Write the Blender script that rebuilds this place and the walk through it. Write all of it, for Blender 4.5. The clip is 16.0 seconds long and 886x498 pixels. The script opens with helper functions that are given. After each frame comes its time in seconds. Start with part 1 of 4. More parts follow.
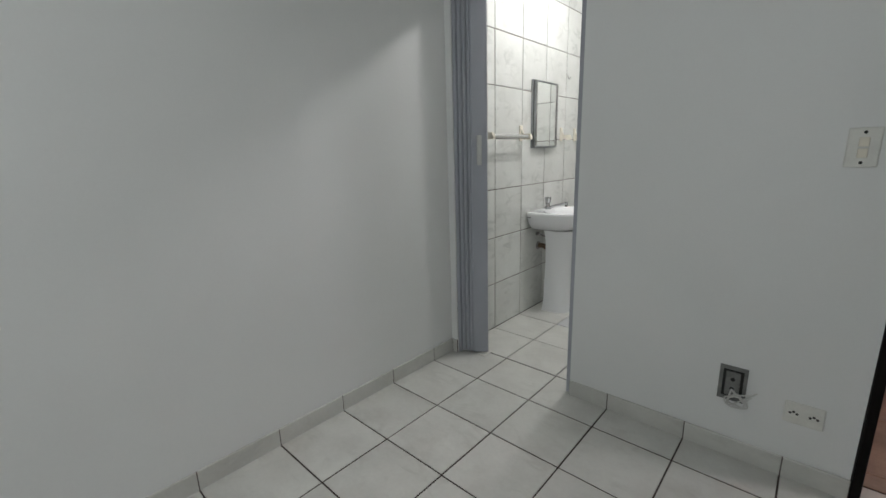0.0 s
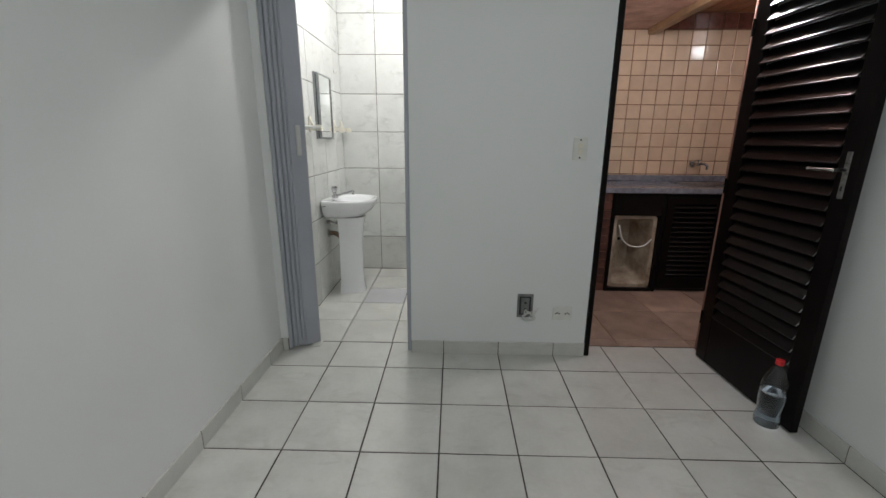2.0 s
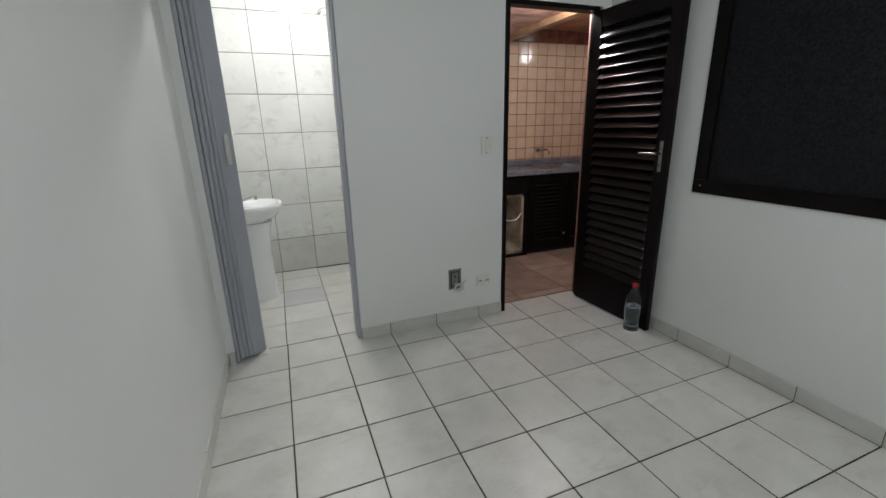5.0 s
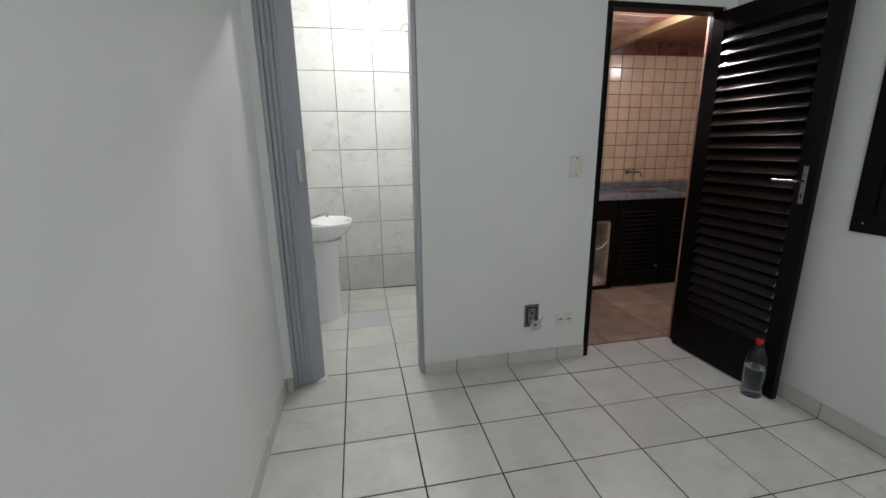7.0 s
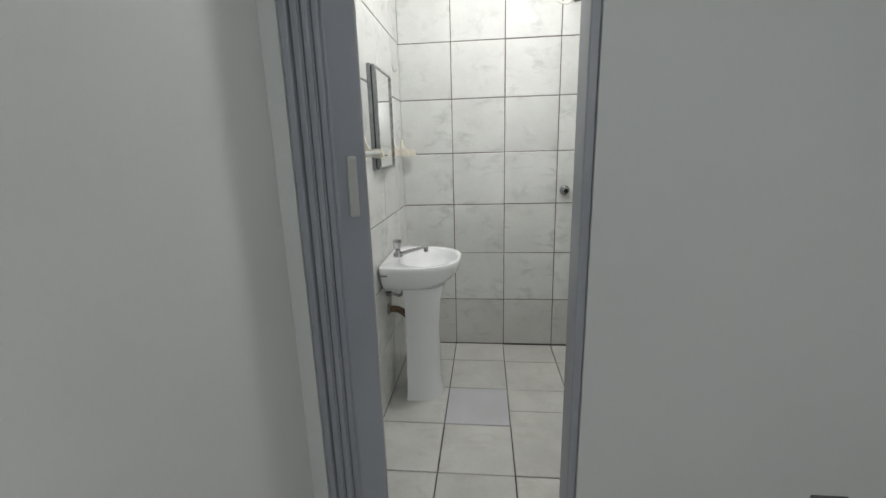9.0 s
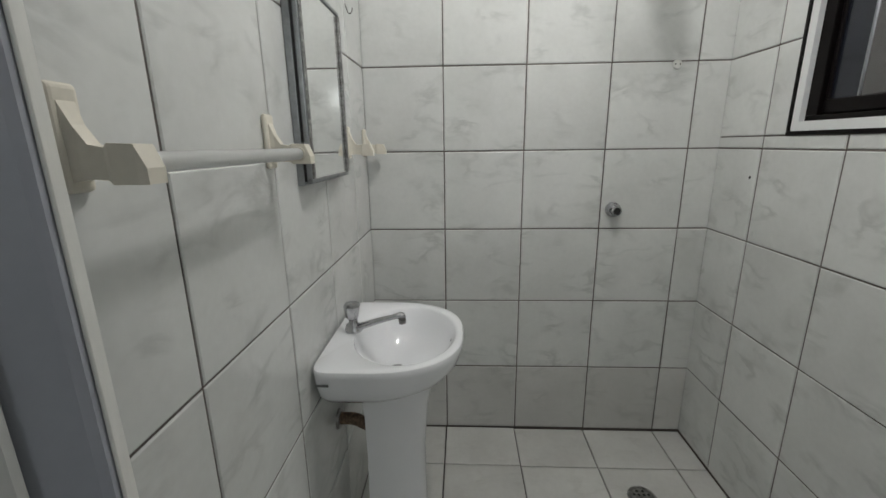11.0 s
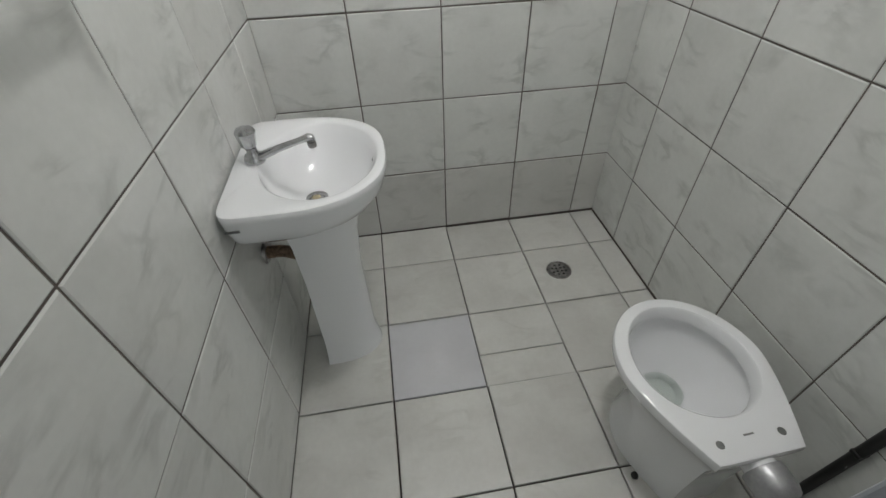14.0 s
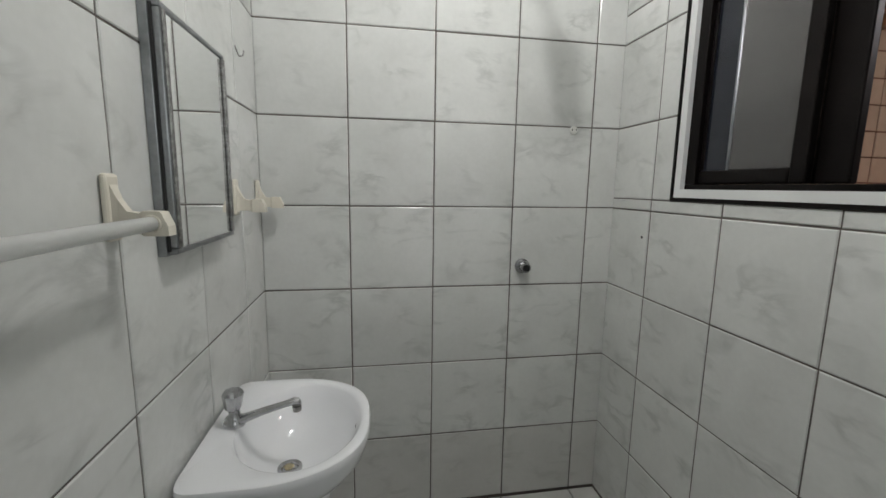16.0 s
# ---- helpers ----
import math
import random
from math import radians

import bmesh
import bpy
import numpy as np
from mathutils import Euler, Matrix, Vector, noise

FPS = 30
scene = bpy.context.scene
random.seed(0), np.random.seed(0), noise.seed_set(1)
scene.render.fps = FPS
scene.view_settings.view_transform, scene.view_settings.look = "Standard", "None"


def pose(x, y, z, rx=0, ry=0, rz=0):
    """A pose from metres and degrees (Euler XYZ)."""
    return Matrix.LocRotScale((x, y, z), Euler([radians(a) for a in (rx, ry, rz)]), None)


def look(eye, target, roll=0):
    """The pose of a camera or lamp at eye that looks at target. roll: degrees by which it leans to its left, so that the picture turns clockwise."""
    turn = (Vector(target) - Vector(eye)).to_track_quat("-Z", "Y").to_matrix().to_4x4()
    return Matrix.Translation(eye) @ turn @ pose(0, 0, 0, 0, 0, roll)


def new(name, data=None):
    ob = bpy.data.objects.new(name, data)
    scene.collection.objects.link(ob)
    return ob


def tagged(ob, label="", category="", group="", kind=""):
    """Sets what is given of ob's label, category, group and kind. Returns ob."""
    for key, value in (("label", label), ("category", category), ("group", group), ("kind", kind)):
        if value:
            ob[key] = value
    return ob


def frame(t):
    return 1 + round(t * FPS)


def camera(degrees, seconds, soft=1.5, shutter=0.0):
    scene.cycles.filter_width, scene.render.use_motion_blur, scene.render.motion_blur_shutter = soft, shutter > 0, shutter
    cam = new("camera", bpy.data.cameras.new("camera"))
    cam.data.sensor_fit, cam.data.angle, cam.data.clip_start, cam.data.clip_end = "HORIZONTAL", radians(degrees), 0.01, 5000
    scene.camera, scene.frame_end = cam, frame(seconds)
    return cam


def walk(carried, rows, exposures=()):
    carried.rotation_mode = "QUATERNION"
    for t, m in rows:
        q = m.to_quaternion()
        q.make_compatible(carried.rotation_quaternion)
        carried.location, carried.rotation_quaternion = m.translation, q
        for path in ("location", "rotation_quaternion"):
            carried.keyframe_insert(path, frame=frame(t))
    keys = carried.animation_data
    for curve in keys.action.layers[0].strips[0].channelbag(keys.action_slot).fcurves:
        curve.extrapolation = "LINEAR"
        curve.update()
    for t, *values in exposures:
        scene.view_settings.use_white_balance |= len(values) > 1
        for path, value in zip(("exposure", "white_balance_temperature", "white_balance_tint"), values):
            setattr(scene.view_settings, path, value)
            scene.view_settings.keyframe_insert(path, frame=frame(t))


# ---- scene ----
cam = camera(93.9, 16.0)
PATH = [
    (0, (1.624, -1.667, 1.235), (0.309, -0.228, 0.786), -1.7),
    (0.5, (1.505, -1.795, 1.225), (0.576, -0.093, 0.736), -1.3),
    (1, (1.38, -1.901, 1.269), (0.808, -0.056, 0.749), 0.2),
    (1.5, (1.203, -2.066, 1.295), (0.923, -0.156, 0.773), -0.2),
    (2, (1.035, -2.103, 1.262), (0.99, -0.171, 0.748), 0.4),
    (2.5, (0.854, -2.068, 1.277), (1.181, -0.164, 0.759), -0.4),
    (3, (0.626, -2.121, 1.293), (1.274, -0.302, 0.773), -0.4),
    (3.5, (0.487, -2.238, 1.324), (1.162, -0.435, 0.782), -2.5),
    (6, (0.416, -2.33, 1.339), (1.093, -0.537, 0.769), -0.2),
    (6.5, (0.434, -2.237, 1.339), (0.983, -0.381, 0.832), -0.8),
    (7, (0.463, -2.049, 1.337), (0.85, -0.146, 0.857), -0.8),
    (7.5, (0.522, -1.806, 1.325), (0.674, 0.137, 0.877), 0.7),
    (8, (0.511, -1.509, 1.323), (0.572, 0.44, 0.876), 0.4),
    (8.5, (0.496, -1.174, 1.329), (0.48, 0.773, 0.87), -0.9),
    (9, (0.531, -0.863, 1.336), (0.331, 1.073, 0.876), -1.6),
    (11.5, (0.387, 0.196, 1.349), (0.403, 2.128, 0.833), 0.1),
    (12, (0.398, 0.23, 1.348), (0.585, 2.12, 0.721), 0.7),
    (12.5, (0.409, 0.235, 1.352), (0.629, 2.017, 0.47), -0.0),
    (13, (0.409, 0.236, 1.347), (0.62, 1.854, 0.19), -1.1),
    (13.5, (0.416, 0.236, 1.345), (0.613, 1.72, 0.019), -1.7),
    (14, (0.415, 0.237, 1.345), (0.616, 1.697, -0.007), -1.9),
    (14.5, (0.42, 0.238, 1.356), (0.638, 1.758, 0.075), -1.7),
    (15, (0.416, 0.235, 1.373), (0.692, 1.947, 0.377), -0.9),
    (15.5, (0.418, 0.224, 1.389), (0.726, 2.075, 0.698), -0.5),
    (16, (0.42, 0.212, 1.399), (0.751, 2.161, 1.102), 0.9),
]
walk(cam, [(t, look(eye, target, roll)) for t, eye, target, roll in PATH],
     [(0, -0.02), (0.5, -0.02), (1.5, 0.08), (3.0, 0.19), (7.0, 0.18), (8.0, 0.03), (9.0, -0.13), (11.5, -0.68), (12.0, -0.63), (12.5, -0.43), (14.0, -0.34), (15.5, -0.36), (16.0, -0.73)])

# ---- world and lamps ----
world = bpy.data.worlds.new("world")
scene.world = world
world.use_nodes = True
world.node_tree.nodes["Background"].inputs[0].default_value = (0.02, 0.025, 0.04, 1)
world.node_tree.nodes["Background"].inputs[1].default_value = 0.2


def lamp(name, place, watts, colour, radius=0.045):
    data = bpy.data.lights.new(name, "POINT")
    data.energy, data.color, data.shadow_soft_size = watts, colour, radius
    ob = new(name, data)
    ob.matrix_world = pose(*place)
    return ob


# the room's source is unseen; this lamp is added to match its brightness
lamp("assumed_room_light", (1.4, -2.70, 2.02), 22.5, (0.965, 1.0, 0.995), 0.06)
lamp("bath_bulb_light", (0.71, 1.0, 2.575), 36, (1.0, 0.99, 0.97), 0.06)
lamp("kitchen_bulb_light", (2.48, 0.41, 2.15), 20.5, (0.985, 0.96, 1.0), 0.045)
lamp("kitchen_rear_bulb_light", (3.80, 0.79, 2.245), 5, (0.97, 0.97, 1.0), 0.07)


# ---- materials ----
def mat(name, colour, rough=0.5, metal=0.0, var=0.08, scale=6.0, bump=0.05, fine=120.0, tint=None, coat=0.0, spec=0.5, per_object=0.0):
    """A surface with broad stains, fine grain, uneven gloss and relief."""
    m = bpy.data.materials.new(name)
    m.use_nodes = True
    nt = m.node_tree
    n, l = nt.nodes, nt.links
    b = n["Principled BSDF"]
    b.inputs["Metallic"].default_value = metal
    b.inputs["Coat Weight"].default_value = coat
    b.inputs["Specular IOR Level"].default_value = spec
    tc = n.new("ShaderNodeTexCoord")
    info = n.new("ShaderNodeObjectInfo")
    shift = n.new("ShaderNodeVectorMath")
    shift.operation = "MULTIPLY_ADD"
    comb = n.new("ShaderNodeCombineXYZ")
    for k in range(3):
        l.new(info.outputs["Random"], comb.inputs[k])
    shift.inputs[1].default_value = (31.0, 17.0, 23.0)
    l.new(comb.outputs[0], shift.inputs[0])
    l.new(tc.outputs["Object"], shift.inputs[2])
    big, small = n.new("ShaderNodeTexNoise"), n.new("ShaderNodeTexNoise")
    big.inputs["Scale"].default_value, small.inputs["Scale"].default_value = scale, fine
    big.inputs["Detail"].default_value, small.inputs["Detail"].default_value = 5, 3
    for t in (big, small):
        l.new(shift.outputs[0], t.inputs["Vector"])
    add = n.new("ShaderNodeMath")
    add.operation = "MULTIPLY_ADD"
    l.new(small.outputs[0], add.inputs[0])
    add.inputs[1].default_value = 0.3
    l.new(big.outputs[0], add.inputs[2])
    ramp = n.new("ShaderNodeMapRange")
    ramp.inputs[1].default_value, ramp.inputs[2].default_value = 0.40, 0.90
    l.new(add.outputs[0], ramp.inputs[0])
    mix = n.new("ShaderNodeMix")
    mix.data_type = "RGBA"
    dark = tint or tuple(c * (1 - 2 * var) for c in colour)
    mix.inputs["A"].default_value = (*dark, 1)
    mix.inputs["B"].default_value = (*[min(1, c * (1 + var)) for c in colour], 1)
    l.new(ramp.outputs[0], mix.inputs["Factor"])
    out = mix.outputs["Result"]
    if per_object:
        hsv = n.new("ShaderNodeHueSaturation")
        mr = n.new("ShaderNodeMapRange")
        mr.inputs[3].default_value, mr.inputs[4].default_value = 1 - per_object, 1 + per_object
        l.new(info.outputs["Random"], mr.inputs[0])
        l.new(mr.outputs[0], hsv.inputs["Value"])
        l.new(out, hsv.inputs["Color"])
        out = hsv.outputs[0]
    l.new(out, b.inputs["Base Color"])
    rr = n.new("ShaderNodeMapRange")
    rr.inputs[3].default_value, rr.inputs[4].default_value = max(0.02, rough * 0.85), min(1, rough * 1.2)
    l.new(big.outputs[0], rr.inputs[0])
    l.new(rr.outputs[0], b.inputs["Roughness"])
    bp = n.new("ShaderNodeBump")
    bp.inputs["Strength"].default_value, bp.inputs["Distance"].default_value = bump, 0.004
    l.new(add.outputs[0], bp.inputs["Height"])
    l.new(bp.outputs[0], b.inputs["Normal"])
    return m


def marble(name, base, vein, cloud, rough, amount=0.48):
    """Glazed ceramic with soft clouds and thin slanting grey veins, different on each tile."""
    m = mat(name, base, rough, var=0.03, scale=5, bump=0.02, fine=60, tint=cloud, per_object=0.035)
    nt = m.node_tree
    n, l = nt.nodes, nt.links
    b = n["Principled BSDF"]
    old = b.inputs["Base Color"].links[0].from_socket
    vec = next(k for k in n if k.bl_idname == "ShaderNodeVectorMath").outputs[0]
    rot = n.new("ShaderNodeMapping")
    rot.inputs["Rotation"].default_value = (0, 0, 0.7)
    rot.inputs["Scale"].default_value = (5.0, 11.0, 5.0)
    l.new(vec, rot.inputs[0])
    t = n.new("ShaderNodeTexNoise")
    t.inputs["Scale"].default_value, t.inputs["Detail"].default_value, t.inputs["Distortion"].default_value = 1.0, 6, 0.5
    l.new(rot.outputs[0], t.inputs["Vector"])
    ridge = n.new("ShaderNodeMath")
    ridge.operation = "SUBTRACT"
    l.new(t.outputs[0], ridge.inputs[0])
    ridge.inputs[1].default_value = 0.5
    ab = n.new("ShaderNodeMath")
    ab.operation = "ABSOLUTE"
    l.new(ridge.outputs[0], ab.inputs[0])
    mr = n.new("ShaderNodeMapRange")
    mr.inputs[1].default_value, mr.inputs[2].default_value = 0.0, 0.07
    mr.inputs[3].default_value, mr.inputs[4].default_value = 1.0, 0.0
    l.new(ab.outputs[0], mr.inputs[0])
    patch = n.new("ShaderNodeTexNoise")
    patch.inputs["Scale"].default_value = 7
    l.new(vec, patch.inputs["Vector"])
    pm = n.new("ShaderNodeMapRange")
    pm.inputs[1].default_value, pm.inputs[2].default_value, pm.inputs[4].default_value = 0.46, 0.68, amount
    l.new(patch.outputs[0], pm.inputs[0])
    mul = n.new("ShaderNodeMath")
    mul.operation = "MULTIPLY"
    l.new(mr.outputs[0], mul.inputs[0])
    l.new(pm.outputs[0], mul.inputs[1])
    mix = n.new("ShaderNodeMix")
    mix.data_type = "RGBA"
    l.new(mul.outputs[0], mix.inputs["Factor"])
    l.new(old, mix.inputs["A"])
    mix.inputs["B"].default_value = (*vein, 1)
    l.new(mix.outputs["Result"], b.inputs["Base Color"])
    return m


def glass(name, colour=(1, 1, 1), rough=0.0, ior=1.45):
    m = bpy.data.materials.new(name)
    m.use_nodes = True
    b = m.node_tree.nodes["Principled BSDF"]
    b.inputs["Base Color"].default_value = (*colour, 1)
    b.inputs["Transmission Weight"].default_value = 1
    b.inputs["Roughness"].default_value = rough
    b.inputs["IOR"].default_value = ior
    return m


paint = mat("white_wall_paint", (0.73, 0.74, 0.735), 0.55, var=0.02, scale=1.6, bump=0.06, fine=90)
ceiling_paint = mat("ceiling_paint", (0.75, 0.75, 0.74), 0.7, var=0.02, scale=2)
floor_tile = marble("floor_marble_tile", (0.635, 0.635, 0.605), (0.38, 0.37, 0.34), (0.53, 0.525, 0.50), 0.32, 0.30)
wall_tile = marble("wall_marble_tile", (0.70, 0.71, 0.69), (0.37, 0.385, 0.37), (0.615, 0.625, 0.605), 0.13, 0.48)
# a greyer marble for the lowest course of the north wall
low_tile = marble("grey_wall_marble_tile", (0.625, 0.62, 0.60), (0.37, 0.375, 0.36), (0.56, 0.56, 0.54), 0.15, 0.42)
lilac_tile = marble("lilac_tile", (0.575, 0.578, 0.602), (0.47, 0.475, 0.50), (0.535, 0.538, 0.562), 0.13, 0.3)
skirt_tile = marble("skirting_tile", (0.58, 0.58, 0.55), (0.42, 0.41, 0.39), (0.50, 0.50, 0.475), 0.3, 0.35)
grout = mat("dark_grout", (0.055, 0.042, 0.036), 0.9, var=0.2, scale=9)
bath_grout = mat("bath_grout", (0.135, 0.115, 0.103), 0.9, var=0.2, scale=5)
pvc = mat("grey_pvc", (0.37, 0.385, 0.43), 0.4, var=0.05, scale=3, bump=0.03)
pvc_handle = mat("grey_handle_plastic", (0.50, 0.51, 0.49), 0.4, var=0.05)
dark_wood = mat("dark_varnished_wood", (0.0055, 0.003, 0.003), 0.30, var=0.35, scale=8, bump=0.08, fine=60, spec=0.14)
slat_wood = mat("glossy_varnished_slat", (0.006, 0.0035, 0.0035), 0.30, var=0.3, scale=8, bump=0.012, fine=60, spec=0.45)
dark_frame = mat("dark_wood_frame", (0.006, 0.0045, 0.0042), 0.38, var=0.3, scale=9, bump=0.1, spec=0.12)
mesh_dark = mat("black_screen_cloth", (0.0125, 0.013, 0.0155), 0.8, var=0.5, scale=95, fine=330, bump=0.7, spec=0.2)
ceramic = mat("white_glazed_ceramic", (0.82, 0.83, 0.845), 0.07, var=0.01, scale=2, bump=0.0, coat=0.3)
chrome = mat("worn_chrome", (0.50, 0.50, 0.51), 0.18, 1.0, var=0.12, scale=30, bump=0.05)
pipe_grey = mat("dull_grey_coupling", (0.36, 0.36, 0.37), 0.33, 0.6, var=0.15, scale=25, bump=0.05)
alu = mat("brushed_aluminium", (0.30, 0.31, 0.32), 0.32, 1.0, var=0.15, scale=20, bump=0.05)
steel = mat("drain_steel", (0.35, 0.34, 0.33), 0.35, 1.0, var=0.25, scale=60)
silver = mat("mirror_silver", (0.90, 0.91, 0.90), 0.02, 1.0, var=0.005, bump=0.0)
cream = mat("cream_plastic", (0.74, 0.70, 0.60), 0.35, var=0.05, scale=12)
clear_bar = mat("milky_plastic_tube", (0.86, 0.87, 0.85), 0.30, var=0.03)
clear_bar.node_tree.nodes["Principled BSDF"].inputs["Transmission Weight"].default_value = 0.6
white_plastic = mat("white_plastic", (0.70, 0.70, 0.66), 0.35, var=0.05, scale=20)
black = mat("black_rubber", (0.012, 0.012, 0.012), 0.5, var=0.2)
box_grey = mat("grey_metal_box", (0.20, 0.205, 0.20), 0.5, 0.3, var=0.2, scale=25)
cable_mat = mat("pale_cable", (0.62, 0.62, 0.60), 0.45, var=0.1)
pipe_brown = mat("rusty_hose", (0.20, 0.13, 0.08), 0.6, var=0.4, scale=60, bump=0.3)
beige_tile = mat("beige_glazed_tile", (0.56, 0.42, 0.30), 0.10, var=0.06, scale=9, bump=0.03, per_object=0.06)
beige_grout = mat("brown_grout", (0.20, 0.10, 0.06), 0.9, var=0.25)
red_tile = mat("red_brown_glazed_tile", (0.16, 0.055, 0.04), 0.14, var=0.25, scale=14, per_object=0.2)
pink_floor = mat("pinkish_stone_floor", (0.34, 0.245, 0.195), 0.35, var=0.18, scale=7, bump=0.12, tint=(0.20, 0.145, 0.115), per_object=0.12)
pink_wall = mat("salmon_wall", (0.42, 0.24, 0.19), 0.6, var=0.12, scale=8)
brick_mat = mat("dark_red_brick", (0.11, 0.038, 0.026), 0.6, var=0.35, scale=16, bump=0.4, per_object=0.3)
pine = mat("varnished_pine", (0.48, 0.24, 0.12), 0.3, var=0.15, scale=7, bump=0.08, per_object=0.1)
salmon_board = mat("salmon_board", (0.66, 0.44, 0.36), 0.35, var=0.2, scale=7, bump=0.1, tint=(0.36, 0.15, 0.11))
beam_mat = mat("pale_beam", (0.50, 0.31, 0.17), 0.4, var=0.15, scale=10, bump=0.1)
granite = mat("grey_granite", (0.19, 0.195, 0.225), 0.12, var=0.2, scale=30, fine=300, bump=0.02)
tub_mat = mat("stained_white_tub", (0.42, 0.36, 0.28), 0.5, var=0.3, scale=9, tint=(0.17, 0.11, 0.07))
red_cap = mat("red_plastic_cap", (0.55, 0.02, 0.025), 0.35, var=0.05)
water_mat = glass("bottle_water", (0.62, 0.70, 0.80), 0.0, 1.33)
pet = glass("clear_bottle_plastic", (0.95, 0.97, 0.97), 0.03, 1.3)
fluted = mat("fluted_glass", (0.23, 0.225, 0.22), 0.2, var=0.03, scale=3, bump=0.01)
fluted.node_tree.nodes["Principled BSDF"].inputs["Transmission Weight"].default_value = 0.72
dark_glass = mat("dark_bluish_glass", (0.012, 0.014, 0.022), 0.12, var=0.1, spec=0.5)
scale_stain = mat("yellowed_limescale", (0.42, 0.36, 0.22), 0.5, var=0.3, scale=90)


# ---- helpers of the place ----
def part(name, bm, material, parent=None, label="", smooth=False, m=None):
    me = bpy.data.meshes.new(name)
    bmesh.ops.recalc_face_normals(bm, faces=bm.faces)
    bm.to_mesh(me)
    bm.free()
    me.materials.append(material)
    if smooth:
        for p in me.polygons:
            p.use_smooth = True
        me.set_sharp_from_angle(angle=radians(40))
    ob = new(name, me)
    ob.parent = parent
    if m is not None:
        ob.matrix_basis = m
    if label:
        tagged(ob, label)
    return ob


def thing(name, m, label, category, group="", kind=""):
    ob = new(name)
    ob.matrix_basis = m
    ob.empty_display_size = 0.05
    return tagged(ob, label, category, group, kind)


def box(x0, y0, z0, x1, y1, z1, bevel=0.0, bm=None, segs=2):
    own = bmesh.new()
    bmesh.ops.create_cube(own, size=1, matrix=Matrix.Translation(((x0 + x1) / 2, (y0 + y1) / 2, (z0 + z1) / 2)) @ Matrix.Diagonal((abs(x1 - x0), abs(y1 - y0), abs(z1 - z0), 1)))
    if bevel:
        bmesh.ops.bevel(own, geom=own.edges[:], offset=bevel, segments=segs, affect="EDGES", profile=0.5)
    if bm is None:
        return own
    me = bpy.data.meshes.new("tmp")
    own.to_mesh(me)
    own.free()
    bm.from_mesh(me)
    bpy.data.meshes.remove(me)
    return bm


def loft(rings, cap0=True, cap1=True, bm=None):
    """A skin over closed rings that all have as many points."""
    bm = bm or bmesh.new()
    vs = [[bm.verts.new(p) for p in r] for r in rings]
    n = len(vs[0])
    for a, b in zip(vs, vs[1:]):
        for k in range(n):
            bm.faces.new((a[k], a[(k + 1) % n], b[(k + 1) % n], b[k]))
    if cap0:
        bm.faces.new(vs[0][::-1])
    if cap1:
        bm.faces.new(vs[-1])
    return bm


def circle(r, z, n=24, cx=0.0, cy=0.0):
    return [(cx + r * math.cos(2 * math.pi * k / n), cy + r * math.sin(2 * math.pi * k / n), z) for k in range(n)]


def lathe(profile, n=24):
    return loft([circle(max(r, 0.0004), z, n) for r, z in profile])


def tube(points, r, n=10, bm=None):
    """A round tube along a line of points."""
    pts = [Vector(p) for p in points]
    rings = []
    up = Vector((0.13, 0.31, 0.94))
    for k, p in enumerate(pts):
        d = (pts[min(k + 1, len(pts) - 1)] - pts[max(k - 1, 0)]).normalized()
        a = d.cross(up).normalized()
        b = d.cross(a).normalized()
        rings.append([p + r * (a * math.cos(2 * math.pi * j / n) + b * math.sin(2 * math.pi * j / n)) for j in range(n)])
    return loft(rings, bm=bm)


def curve_points(ctrl, n=8):
    """A smooth line through the given points."""
    p = [Vector(c) for c in ctrl]
    p = [2 * p[0] - p[1]] + p + [2 * p[-1] - p[-2]]
    out = []
    for k in range(1, len(p) - 2):
        for j in range(n):
            t = j / n
            out.append(0.5 * (2 * p[k] + (p[k + 1] - p[k - 1]) * t + (2 * p[k - 1] - 5 * p[k] + 4 * p[k + 1] - p[k + 2]) * t * t + (3 * p[k] - p[k - 1] - 3 * p[k + 1] + p[k + 2]) * t ** 3))
    return out + [p[-2]]


TILES = {}


def tile(name, parent, material, w, h, thick, m, chamfer=0.003):
    """One tile, w by h, its back at m and its face towards m's z; alike tiles share a mesh."""
    key = (round(w, 3), round(h, 3), thick, material.name)
    if key not in TILES:
        c = chamfer
        bm = loft([[(i, i, z), (w - i, i, z), (w - i, h - i, z), (i, h - i, z)] for i, z in ((0, 0), (0, thick - c * 0.6), (c, thick))], cap0=False)
        me = bpy.data.meshes.new(name)
        bm.to_mesh(me)
        bm.free()
        me.materials.append(material)
        TILES[key] = me
    ob = new(name, TILES[key])
    ob.parent = parent
    ob.matrix_basis = m
    return ob


def cuts(a, b, first, step):
    """The joints of a tiled stretch from a to b, one of them at first."""
    k = math.ceil((a - first) / step + 1e-6)
    out = [a]
    while first + k * step < b - 1e-4:
        if first + k * step > a + 0.006:
            out.append(first + k * step)
        k += 1
    return out + [b]


